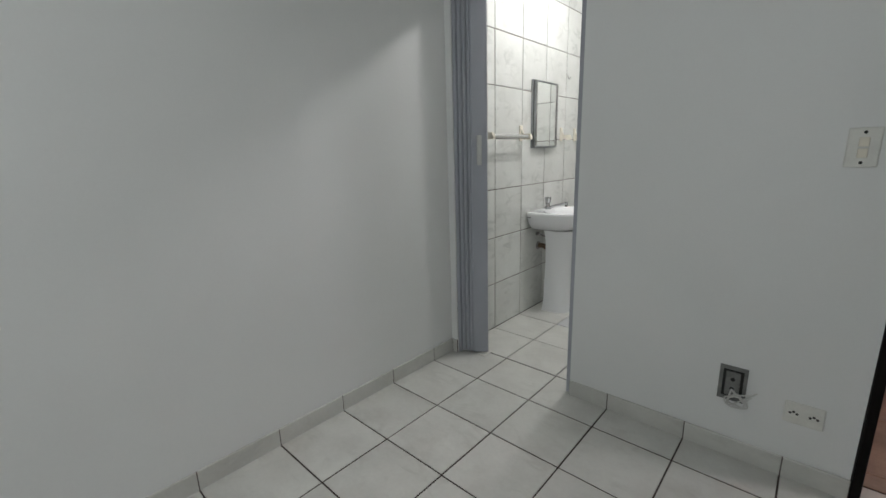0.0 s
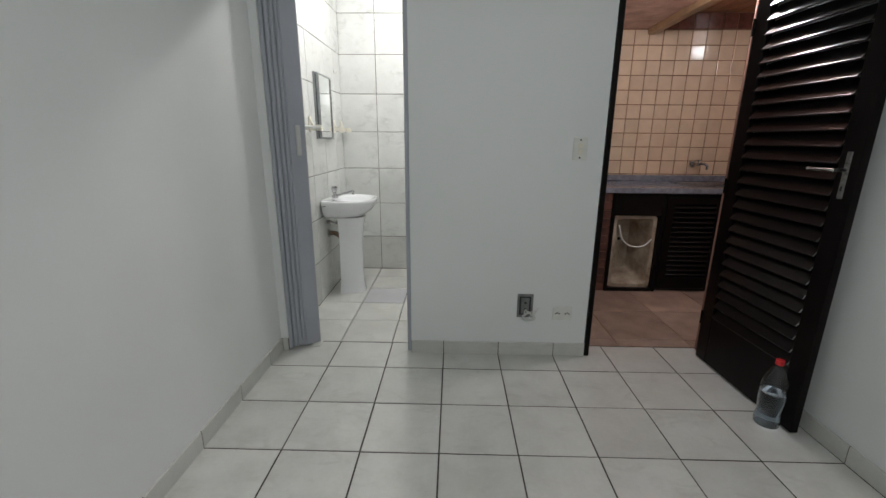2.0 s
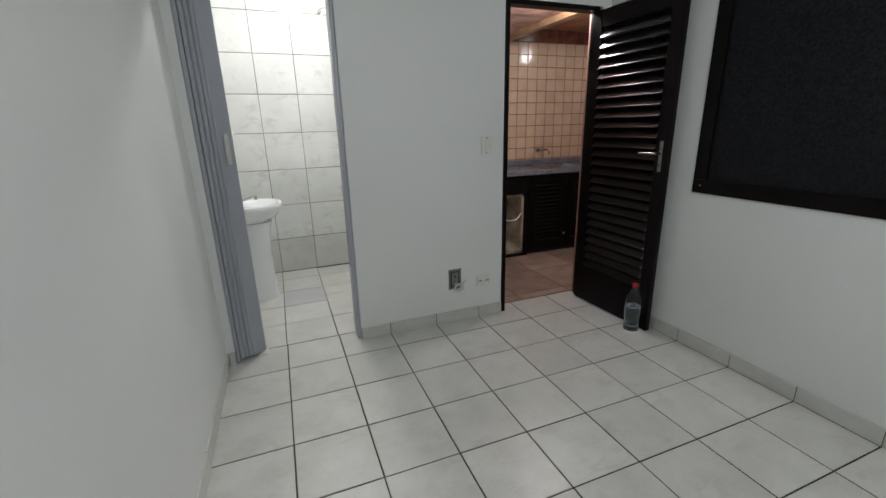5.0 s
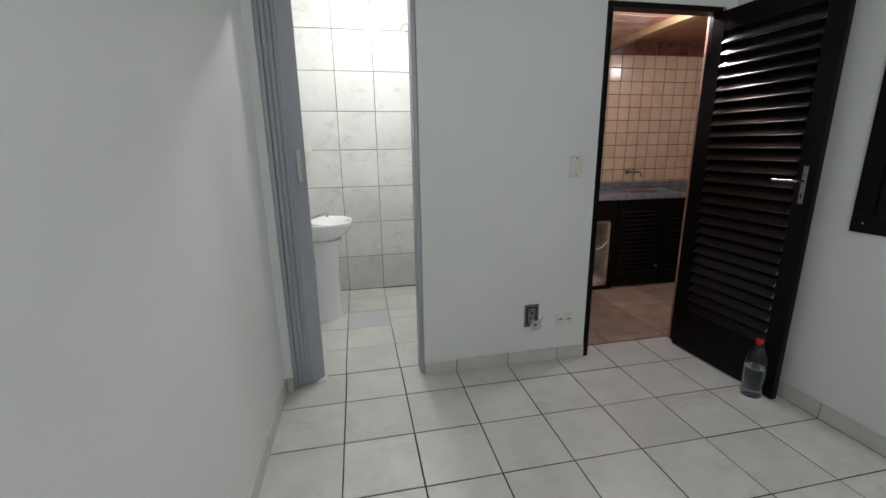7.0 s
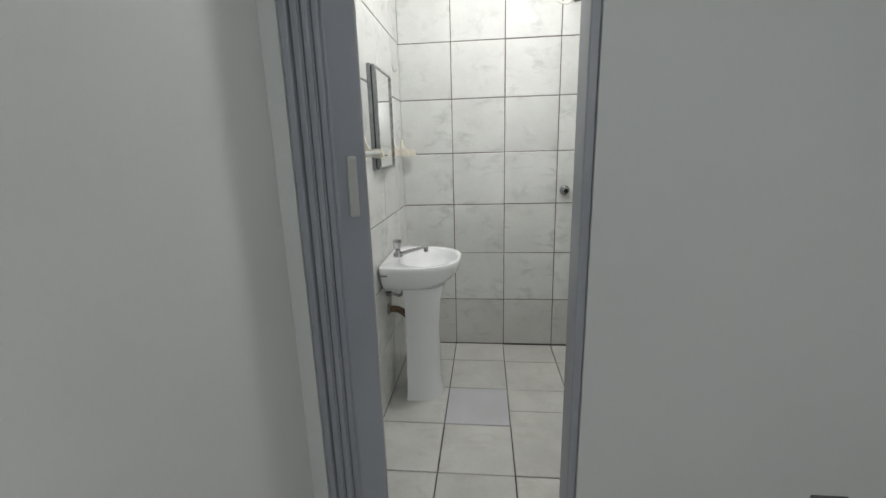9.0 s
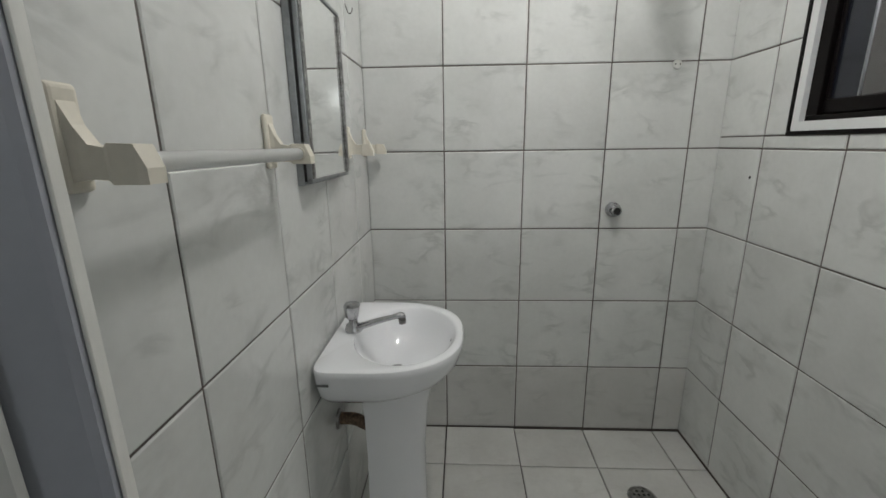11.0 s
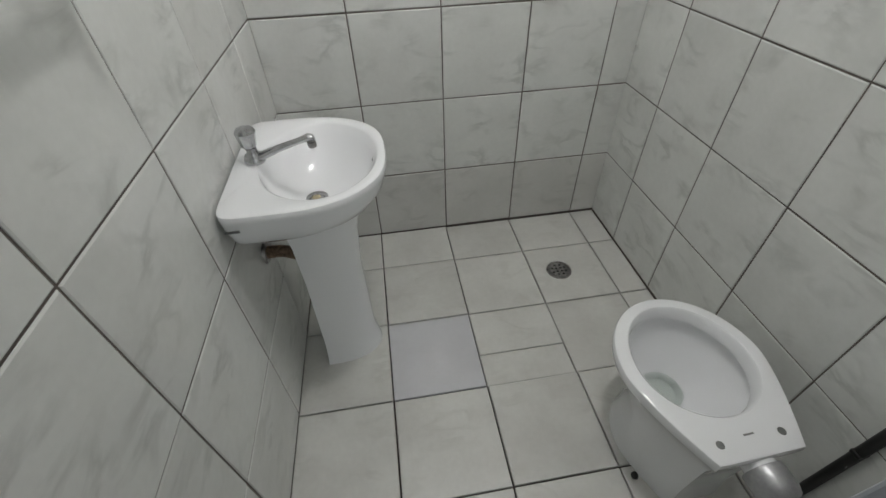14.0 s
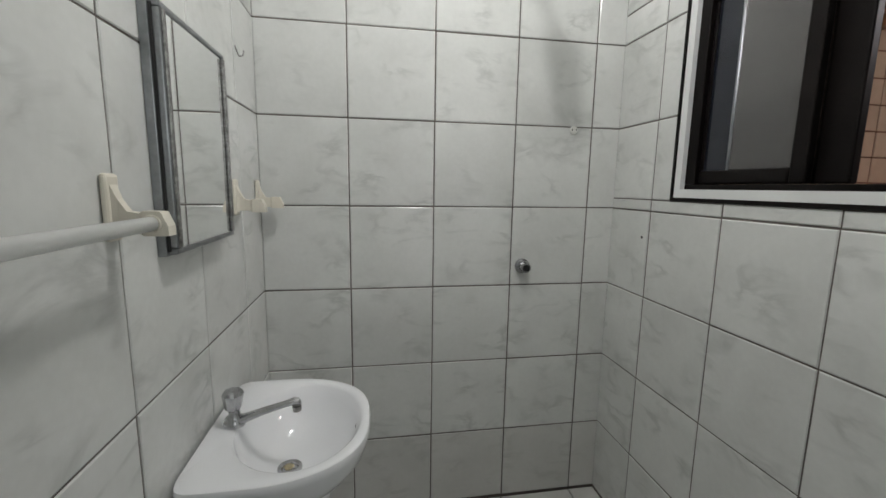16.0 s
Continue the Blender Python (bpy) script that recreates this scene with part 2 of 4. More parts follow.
def tiled(name, parent, material, us, vs, place, thick=0.005, gap=0.005, skip=None, wobble=0.0006, special=None):
    """Tiles between the joints us and vs; place(u, v) gives the pose of a tile's corner."""
    rnd = random.Random(name + str(us[0]))
    for i in range(len(us) - 1):
        for j in range(len(vs) - 1):
            u0, u1, v0, v1 = us[i], us[i + 1], vs[j], vs[j + 1]
            w, h = u1 - u0 - gap, v1 - v0 - gap
            if w < 0.012 or h < 0.012 or (skip and skip((u0 + u1) / 2, (v0 + v1) / 2)):
                continue
            use = special((u0 + u1) / 2, (v0 + v1) / 2) if special else None
            m = place(u0 + gap / 2, v0 + gap / 2) @ pose(rnd.uniform(-1, 1) * wobble, rnd.uniform(-1, 1) * wobble, rnd.uniform(-1, 1) * wobble, rnd.uniform(-0.08, 0.08), rnd.uniform(-0.08, 0.08), rnd.uniform(-0.06, 0.06))
            tile("tile", parent, use or material, w, h, thick, m)


def facing(o, u, v):
    """A pose at o whose x runs along u and y along v."""
    u, v = Vector(u), Vector(v)
    w = u.cross(v)
    return Matrix(((u.x, v.x, w.x, o[0]), (u.y, v.y, w.y, o[1]), (u.z, v.z, w.z, o[2]), (0, 0, 0, 1)))


# ---- structure: room x 0..2.65, y -3..0.18; bathroom x 0..1.44, y 0.34..1.86; kitchen x 1.56..4.4, y 0.34..1.93 ----
T, CEIL = 0.33, 2.65
YW, YB = 0.18, 0.28


def structure(name, bm, material, label, category):
    return tagged(part(name, bm, material), label, category, kind="structure")


def boxes(*bs):
    bm = bmesh.new()
    for b in bs:
        box(*b, bm=bm)
    return bm


structure("wall_west", boxes((-0.15, -3.15, -0.1, -0.006, YB, CEIL)), paint, "smooth white painted room wall", "wall")
wall_bath_west = structure("wall_bath_west", boxes((-0.15, YB, -0.1, 0.003, 2.05, CEIL)), bath_grout, "bathroom wall clad in marbled ceramic tiles", "wall")
structure("wall_partition", boxes((-0.006, YW, -0.1, 0.04, YB, CEIL), (0.04, YW, 2.12, 0.795, YB, CEIL), (0.795, YW, -0.1, 1.835, YB, CEIL),
          (1.835, YW, 2.085, 2.58, YB, CEIL), (2.58, YW, -0.1, 4.5, YB, CEIL)), paint, "white painted partition with two door openings", "wall")
structure("wall_east", boxes((2.65, -3.15, -0.1, 2.80, -1.92, CEIL), (2.65, -0.61, -0.1, 2.80, YW, CEIL), (2.65, -1.92, -0.1, 2.80, -0.61, 0.94), (2.65, -1.92, 2.05, 2.80, -0.61, CEIL)), paint,
          "white painted room wall with a window", "wall")
structure("wall_south", boxes((-0.15, -3.15, -0.1, 2.80, -3.0, CEIL)), paint, "plain white painted room wall", "wall")
wall_bath_north = structure("wall_bath_north", boxes((-0.15, 1.863, -0.1, 1.56, 2.05, CEIL)), bath_grout, "bathroom wall clad in marbled ceramic tiles", "wall")
WY0, WY1, WZ0, WZ1 = 0.72, 1.50, 1.375, 2.08
wall_bath_east = structure("wall_bath_east", boxes((1.444, YB, -0.1, 1.56, WY0, CEIL), (1.444, WY1, -0.1, 1.56, 1.863, CEIL), (1.444, WY0, -0.1, 1.56, WY1, WZ0), (1.444, WY0, WZ1, 1.56, WY1, CEIL)),
                           bath_grout, "tiled bathroom wall with a window opening", "wall")
wall_kitchen_north = structure("wall_kitchen_north", boxes((1.56, 1.934, -0.1, 4.5, 2.05, CEIL)), beige_grout, "kitchen wall clad in small beige glazed tiles", "wall")
structure("wall_kitchen_east", boxes((4.35, YB, -0.1, 4.5, 1.934, CEIL)), pink_wall, "salmon coloured kitchen wall", "wall")
structure("ceiling", boxes((-0.15, -3.15, CEIL, 2.8, YW + 0.08, CEIL + 0.1), (-0.15, YW + 0.08, CEIL, 1.56, 2.05, CEIL + 0.1)), ceiling_paint, "plain white plastered ceiling", "ceiling")
floor = structure("floor", boxes((-0.15, -3.15, -0.1, 2.8, 0.305, -0.003), (-0.15, 0.305, -0.1, 1.56, 2.05, -0.0135)), grout, "light marbled ceramic tile floor with dark joints", "floor")
floor_kitchen = structure("floor_kitchen", boxes((1.56, 0.305, -0.1, 4.5, 2.05, -0.004)), beige_grout, "pinkish stone slab kitchen floor", "floor")

# kitchen ceiling of varnished boards, carried by one beam
bm = bmesh.new()
for k in range(28):
    x = 1.56 + k * 0.1
    box(x + 0.002, YB, 2.335, x + 0.098, 1.934, 2.36, 0.004, bm, 1)
box(1.56, YB, 2.36, 4.5, 1.934, 2.42, bm=bm)
structure("ceiling_kitchen", bm, pine, "varnished pine board kitchen ceiling", "ceiling")
tagged(part("ceiling_beam", box(2.722, YB, 2.158, 2.79, 1.934, 2.335, 0.006), beam_mat), "pale wooden ceiling beam over the kitchen", "beam", kind="structure")

bm = bmesh.new()
for k in range(13):
    y = YB + k * 0.1273
    box(1.562, y + 0.002, 2.205, 2.7215, y + 0.1253, 2.225, 0.004, bm, 1)
box(1.562, YB, 2.225, 2.7215, 1.934, 2.3345, bm=bm)
structure("ceiling_soffit", bm, salmon_board, "salmon painted board soffit beside the beam", "ceiling")

# lamp holders under the ceilings, out of view; the room's pendant is assumed
for x, y, z in ((1.4, -2.70, CEIL), (0.71, 1.0, CEIL), (3.80, 0.79, 2.335)):
    t = thing("ceiling_lamp", pose(x, y, z), "white ceiling lamp holder with a bare bulb, added out of view", "lamp", "bare bulb lamps")
    part("canopy", lathe([(0.0, 0.0), (0.05, 0.0), (0.048, -0.012), (0.02, -0.02), (0.0, -0.021)]), white_plastic, t, smooth=True)
    drop = 0.51 if y < 0 else 0.0
    part("socket", lathe([(0.0, -0.018), (0.018, -0.02), (0.02, -0.055), (0.017, -0.062), (0.0, -0.063)]), white_plastic, t, smooth=True, m=pose(0, 0, -drop))
    if drop:
        part("cord", tube([(0, 0, -0.0205), (0, 0, -drop - 0.018)], 0.003, 8), white_plastic, t)


t = thing("wall_lamp", pose(2.48, YB, 2.17), "small wall lamp holder beside the kitchen door head", "lamp")
part("base", lathe([(0.0, 0.0), (0.045, 0.0), (0.043, 0.012), (0.02, 0.02), (0.0, 0.021)]), white_plastic, t, smooth=True, m=pose(0, 0.0005, 0, -90, 0, 0))
part("arm", tube(curve_points([(0, 0.015, 0), (0, 0.05, 0.008), (0, 0.065, -0.002)]), 0.012, 12), white_plastic, t, smooth=True)

# ---- doors, window frames ----
def door_frame():
    t = thing("door_frame", pose(0, 0, 0), "narrow dark varnished wooden door frame", "door frame", kind="structure")
    part("jamb", box(1.838, 0.170, 0, 1.866, 0.26, 2.083, 0.004), dark_frame, t)
    part("jamb", box(2.554, 0.206, 0, 2.5785, 0.26, 2.083, 0.004), dark_frame, t)
    part("head", box(1.8665, 0.171, 2.055, 2.5535, 0.26, 2.083, 0.004), dark_frame, t)
    part("reveal", box(2.556, 0.262, 0.002, 2.5795, 0.279, 2.083, 0.003), pink_wall, t, "salmon plastered reveal")


door_frame()


def louvre_door():
    """A louvred leaf; x runs from the hinge to the free edge, y out of the face that looks into the room."""
    ang = math.degrees(math.atan2(-0.493 - 0.200, 2.583 - 2.552))
    t = thing("louvred_door", pose(2.552, 0.200, 0.006, 0, 0, ang), "dark varnished louvred wooden door standing open", "door")
    w, h, th = 0.693, 2.045, 0.034
    part("stile", box(0, -th, 0, 0.085, 0, h, 0.003), dark_wood, t)
    part("stile", box(w - 0.085, -th, 0, w, 0, h, 0.003), dark_wood, t)
    part("top_rail", box(0.0855, -th + 0.001, h - 0.11, w - 0.0855, -0.001, h - 0.001, 0.003), dark_wood, t)
    part("bottom_rail", box(0.0855, -th + 0.001, 0.001, w - 0.0855, -0.001, 0.28, 0.003), dark_wood, t)
    n, z0, z1 = 26, 0.318, h - 0.142
    slat = None
    for k in range(n):
        z = z0 + (z1 - z0) * k / (n - 1)
        m = pose(0, -th / 2, z, -35, 0, 0)
        if slat is None:
            slat = part("slat", box(0.0858, -0.0045, -0.0425, w - 0.0858, 0.0045, 0.0425, 0.003, segs=1), slat_wood, t, m=m)
        else:
            o = new("slat", slat.data)
            o.parent, o.matrix_basis = t, m
    lock = part("lock_plate", box(w - 0.056, -th - 0.004, 1.04, w - 0.034, -th - 0.0002, 1.22, 0.0015), steel, t, "worn steel lock plate")
    part("handle", tube(curve_points([(w - 0.047, -th - 0.004, 1.15), (w - 0.047, -th - 0.045, 1.15), (w - 0.06, -th - 0.052, 1.15), (w - 0.16, -th - 0.05, 1.148)]), 0.008), chrome, lock, "chrome lever handle", True)
    part("keyhole", box(w - 0.048, -th - 0.0055, 1.07, w - 0.042, -th - 0.0035, 1.09), black, lock)
    for z in (0.25, 1.02, 1.8):
        part("hinge", tube([(-0.004, -th - 0.002, z - 0.04), (-0.004, -th - 0.002, z + 0.04)], 0.006), dark_frame, t, smooth=True)


louvre_door()


def folding_door():
    """A pleated plastic door pushed to one side, hanging from a rail."""
    t = thing("folding_door", pose(0, 0, 0), "grey plastic accordion folding door pushed open", "door")
    part("wall_post", box(0.041, 0.185, 0.004, 0.062, 0.235, 2.09, 0.004), pvc, t)
    for k in range(3):
        x, y = 0.0645 + 0.0225 * k, 0.194 + 0.011 * k
        panel = part("panel", box(x, y + 0.004, 0.013, x + 0.019, y + 0.11, 2.085, 0.004), pvc, t)
        part("hinge_strip", tube([(x + 0.0205, y + 0.012, 0.015), (x + 0.0205, y + 0.012, 2.083)], 0.0022, 6), pvc, panel)
    m = pose(0.134, 0.222, 0, 0, 0, 38)
    post = part("end_post", box(0, 0, 0.008, 0.092, 0.055, 2.085, 0.007), pvc, t, m=m)
    part("edge_strip", box(0.0922, 0.006, 0.012, 0.0945, 0.049, 2.083, 0.001), white_plastic, post, "white sealing strip")
    part("handle", box(0.032, -0.016, 1.165, 0.060, -0.0003, 1.33, 0.007), pvc_handle, post, "pale grey plastic pull handle")
    part("rail", box(0.0415, 0.20, 2.092, 0.794, 0.30, 2.1195, 0.003), pvc, t)
    part("strike_post", box(0.770, 0.19, 0.002, 0.7945, 0.30, 2.09, 0.004), pvc, t)
    part("bottom_clip", box(0.165, 0.225, 0.001, 0.215, 0.30, 0.0075, 0.002), white_plastic, t, "white plastic bottom guide")


folding_door()


def room_window():
    t = thing("window_1", pose(2.65, 0, 0), "dark framed window covered with black screen cloth", "window", kind="structure")
    y0, y1, z0, z1, f = -1.919, -0.611, 0.941, 2.049, 0.075
    fr = part("frame", box(-0.012, y0, z0, 0.05, y1, z0 + f, 0.003), dark_frame, t)
    part("frame", box(-0.012, y0, z1 - f, 0.05, y1, z1, 0.003), dark_frame, t)
    part("frame", box(-0.012, y0, z0 + f + 0.0005, 0.05, y0 + f, z1 - f - 0.0005, 0.003), dark_frame, t)
    part("frame", box(-0.012, y1 - f, z0 + f + 0.0005, 0.05, y1, z1 - f - 0.0005, 0.003), dark_frame, t)
    part("screen", box(0.010, y0 + f, z0 + f, 0.014, y1 - f, z1 - f), mesh_dark, t, "black woven screen cloth")
    part("shutter", box(0.06, y0, z0, 0.10, y1, z1), black, t)
    part("nail", lathe([(0.0, 0.0), (0.004, 0.001), (0.0, 0.003)], 8), white_plastic, fr, m=pose(-0.0125, -0.66, 0.985, 0, -90, 0))


room_window()


def bath_window():
    t = thing("window_2", pose(1.441, 0, 0), "small dark sliding bathroom window, half open", "window", kind="structure")
    for y0, y1, z0, z1 in ((WY0 - 0.012, WY1 + 0.012, WZ0 - 0.012, WZ0), (WY0 - 0.012, WY1 + 0.012, WZ1, WZ1 + 0.012), (WY0 - 0.012, WY0, WZ0 + 0.0005, WZ1 - 0.0005), (WY1, WY1 + 0.012, WZ0 + 0.0005, WZ1 - 0.0005)):
        part("trim_strip", box(-0.004, y0, z0, 0.003, y1, z1, 0.001), dark_frame, t)
    s = 0.028
    for b in ((WY0, WZ0, WY1, WZ0 + s), (WY0, WZ1 - s, WY1, WZ1), (WY0, WZ0 + s, WY0 + s, WZ1 - s), (WY1 - s, WZ0 + s, WY1, WZ1 - s)):
        part("reveal", box(0.0005, b[0], b[1], 0.118, b[2], b[3]), paint, t, "white painted reveal")
    a, b, c, d = WY0 + s, WY1 - s, WZ0 + s, WZ1 - s
    f = 0.035
    for q in ((a, c, b, c + 0.016), (a, d - f, b, d), (a, c + 0.0165, a + 0.028, d - f), (b - 0.042, c + 0.0165, b, d - f)):
        part("frame", box(0.016, q[0], q[1], 0.112, q[2], q[3], 0.002), dark_frame, t)
    # the sliding sash with its fluted pane, and the other sash pushed behind it
    z0, z1 = c + 0.0175, d - f - 0.001
    for x, y0, y1, near, far in ((0.026, 1.085, 1.429, 0.042, 0.012), (0.060, 1.010, 1.380, 0.085, 0.012)):
        sash = part("sash", box(x, y0, z0, x + 0.026, y0 + near, z1, 0.005), dark_frame, t)
        part("sash_rail", box(x + 0.001, y0 + near + 0.0005, z0, x + 0.025, y1, z0 + 0.042, 0.006), dark_frame, sash)
        part("sash_rail", box(x + 0.001, y0 + near + 0.0005, z1 - 0.042, x + 0.025, y1, z1, 0.006), dark_frame, sash)
        part("sash_stile", box(x + 0.004, y1 - far, z0 + 0.0425, x + 0.022, y1, z1 - 0.0425, 0.003), dark_frame, sash)
        ya, yb, za, zb = y0 + near - 0.002, 1.325, z0 + 0.040, z1 - 0.040
        n = 96
        ring = [(x + 0.011 + 0.0012 * math.cos(k * math.pi / 2.0), ya + (yb - ya) * k / n) for k in range(n + 1)]
        ring += [(x + 0.016, yb), (x + 0.016, ya)]
        g = part("pane", loft([[(p, q, za) for p, q in ring], [(p, q, zb) for p, q in ring]]), fluted, sash, "fluted frosted glass pane")
        g.visible_shadow = False
        part("pane_edge", box(x + 0.008, 1.3255, za, x + 0.017, 1.331, zb), alu, sash, "thin grey glazing bead")
        part("dark_pane", box(x + 0.011, 1.3315, za, x + 0.015, y1 - far + 0.002, zb), dark_glass, sash, "dark bluish glass strip")


bath_window()


# ---- fixed things on the room's partition ----
def wall_plate(x0, z0, x1, z1, label, category, name):
    t = thing(name, pose((x0 + x1) / 2, YW, (z0 + z1) / 2), label, category)
    w, h = (x1 - x0) / 2, (z1 - z0) / 2
    part("plate", box(-w, -0.009, -h, w, -0.0002, h, 0.004), white_plastic, t)
    return t, w, h


t, w, h = wall_plate(1.668, 1.156, 1.745, 1.276, "yellowed white light switch with two rockers", "light switch", "light_switch")
for z in (-0.017, 0.017):
    part("rocker", box(-0.012, -0.014, z - 0.014, 0.012, -0.0093, z + 0.014, 0.002), cream, t, "yellowed rocker")
for z in (-0.046, 0.046):
    part("screw", lathe([(0.0, 0.0), (0.005, 0.0005), (0.0, 0.002)], 10), black, t, m=pose(0, -0.009, z, 90, 0, 0))
t, w, h = wall_plate(1.630, 0.230, 1.743, 0.315, "white double power socket plate", "power socket", "power_socket")
for x in (-0.028, 0.028):
    s = part("socket_face", box(x - 0.020, -0.0115, -0.015, x + 0.020, -0.0093, 0.015, 0.001), white_plastic, t)
    for dx, dz in ((-0.010, 0), (0.010, 0), (0, 0.006)):
        part("hole", lathe([(0.0, 0.0), (0.0048, 0.0), (0.0, 0.001)], 8), black, s, m=pose(x + dx, -0.0116, dz, 90, 0, 0))

def flush_box():
    t = thing("wall_box", pose(1.467, YW, 0.317), "open grey metal wall box with a loose socket and cables", "junction box")
    part("box_rim", boxes((-0.046, -0.006, -0.072, 0.046, -0.0003, -0.058), (-0.046, -0.006, 0.058, 0.046, -0.0003, 0.072), (-0.046, -0.006, -0.058, -0.034, -0.0003, 0.058), (0.034, -0.006, -0.058, 0.046, -0.0003, 0.058)), box_grey, t)
    part("box_back", box(-0.034, -0.0025, -0.058, 0.034, -0.0003, 0.058), black, t)
    dev = part("device", box(-0.024, -0.010, -0.050, 0.024, -0.0027, 0.050, 0.003), box_grey, t)
    for z in (-0.02, 0.02):
        part("hole", lathe([(0.0, 0.0), (0.008, 0.0), (0.007, 0.002), (0.0, 0.002)], 12), black, dev, m=pose(0, -0.0105, z, 90, 0, 0))
    rnd = random.Random(4)
    for k in range(3):
        pts = [(0.0, -0.010, -0.02)]
        for a in range(8):
            an = a * 0.9 + k * 2
            pts.append((0.022 + (0.026 + 0.004 * k) * math.cos(an) + rnd.uniform(-0.006, 0.006), -0.022 - 0.004 * k + rnd.uniform(-0.004, 0.004), -0.058 + 0.024 * math.sin(an) + rnd.uniform(-0.006, 0.006)))
        pts.append((0.066 + 0.008 * k, -0.018, -0.03 + 0.012 * k))
        part("cable", tube(curve_points(pts, 5), 0.0028, 7), cable_mat, t, "pale curled cable", True)


flush_box()


# ---- water bottle ----
def bottle():
    t = thing("water_bottle", pose(2.492, -0.425, 0.0), "clear plastic bottle, half full of water, with red cap", "bottle")
    prof = [(0.0, 0.004), (0.034, 0.0), (0.049, 0.006), (0.0515, 0.03), (0.047, 0.060), (0.0455, 0.075), (0.049, 0.105), (0.0515, 0.13), (0.0515, 0.20), (0.050, 0.215), (0.049, 0.225), (0.038, 0.258), (0.023, 0.285), (0.0145, 0.30), (0.0145, 0.318)]
    inner = [(r - 0.0012, z) for r, z in prof[::-1] if r > 0.01]
    body = part("body", lathe(prof + inner + [(0.0, 0.006)], 28), pet, t, smooth=True)
    body.visible_shadow = False
    water = [(0.0, 0.0075)] + [(r - 0.0017, max(z, 0.0075)) for r, z in prof[1:8] if z < 0.19] + [(0.0497, 0.172), (0.0480, 0.1705), (0.0, 0.170)]
    filling = part("water", lathe(water, 28), water_mat, t, "clear water filling over half the bottle", True)
    filling.visible_shadow = False
    bm = bmesh.new()
    n = 32
    loft([[((0.0158 + (0.0006 if k % 2 else 0)) * math.cos(2 * math.pi * k / n), (0.0158 + (0.0006 if k % 2 else 0)) * math.sin(2 * math.pi * k / n), z) for k in range(n)] for z in (0.306, 0.328)], bm=bm)
    part("cap", bm, red_cap, t, "red screw cap")


bottle()


# ---- bathroom ----
def wash_basin():
    cy = 1.262
    t = thing("wash_basin", pose(0.006, cy, 0), "white ceramic pedestal washbasin on the tiled wall", "sink")
    top, hw, dep, n = 0.792, 0.247, 0.402, 64

    def outline(s, inset=0.0):
        """Straight back and sides, round front."""
        k = s / n * 2 * math.pi
        c, d = math.cos(k), math.sin(k)
        y = (hw - inset) * (abs(d) ** (0.72 if c > 0 else 0.18)) * (1 if d >= 0 else -1)
        back = 0.005 + inset * 0.3
        cx = 0.155
        x = cx + (dep - inset - cx) * c if c > 0 else cx - (cx - back) * (abs(c) ** 0.22)
        return x, y

    def ring(inset, z, sx=1.0, sy=1.0, ox=0.0):
        return [(ox + (outline(k, inset)[0] - ox) * sx, outline(k, inset)[1] * sy, z) for k in range(n)]

    def bowl(fx, fy, z, cx=0.222):
        return [(cx + fx * math.cos(2 * math.pi * k / n), fy * math.sin(2 * math.pi * k / n), z) for k in range(n)]

    rings = [ring(0.05, 0.640, 0.62, 0.60), ring(0.02, 0.662, 0.80, 0.80), ring(0.012, 0.70, 0.93, 0.95), ring(0.006, 0.735, 0.985, 0.99), ring(0.001, 0.77), ring(0.0, 0.783), ring(0.003, 0.790), ring(0.010, top),
             bowl(0.162, 0.205, top - 0.001), bowl(0.154, 0.196, top - 0.007), bowl(0.146, 0.184, top - 0.035, 0.220), bowl(0.125, 0.154, top - 0.085, 0.212), bowl(0.075, 0.088, top - 0.125, 0.200), bowl(0.031, 0.031, top - 0.138, 0.19)]
    part("basin", loft(rings), ceramic, t, smooth=True)
    ped = []
    for z, w, d, o in ((0.0, 0.105, 0.20, 0.095), (0.012, 0.104, 0.198, 0.096), (0.03, 0.100, 0.192, 0.098), (0.10, 0.088, 0.178, 0.100), (0.40, 0.082, 0.172, 0.104), (0.56, 0.092, 0.185, 0.104), (0.61, 0.104, 0.200, 0.102), (0.642, 0.112, 0.21, 0.10)):
        r = []
        for k in range(33):
            a = -math.pi / 2 + math.pi * k / 32
            r.append((o + d * max(0, math.cos(a)) ** 0.7, w * math.sin(a) - 0.018 * (1 - z), z))
        for k in range(1, 16):
            a = math.pi / 2 - math.pi * k / 16
            r.append((o + 0.002 + (d - 0.022) * max(0, math.cos(a)) ** 0.7, (w - 0.016) * math.sin(a) - 0.018 * (1 - z), z))
        ped.append(r)
    part("pedestal", loft(ped), ceramic, t, "white hollow pedestal", smooth=True)
    dr = part("drain", lathe([(0.0, 0.0), (0.032, 0.0), (0.031, 0.005), (0.022, 0.004), (0.017, -0.003), (0.0, -0.003)]), chrome, t, "chrome drain ring", True, pose(0.19, 0, top - 0.1375))
    part("drain_bar", box(-0.014, -0.002, -0.001, 0.014, 0.002, 0.002), steel, dr)
    part("stain", lathe([(0.0, 0.0), (0.013, 0.0), (0.010, 0.003), (0.0, 0.004)], 14), scale_stain, dr, "yellowed limescale in the drain", True, pose(-0.003, 0.006, 0.001))
    part("overflow", lathe([(0.0, 0.0), (0.007, 0.0), (0.0, 0.002)], 12), black, t, m=pose(0.363, 0, 0.762, 0, -80, 0))
    mk = part("maker_mark", box(0.024, -0.2483, 0.752, 0.056, -0.2464, 0.758), box_grey, t, "small grey printed mark")
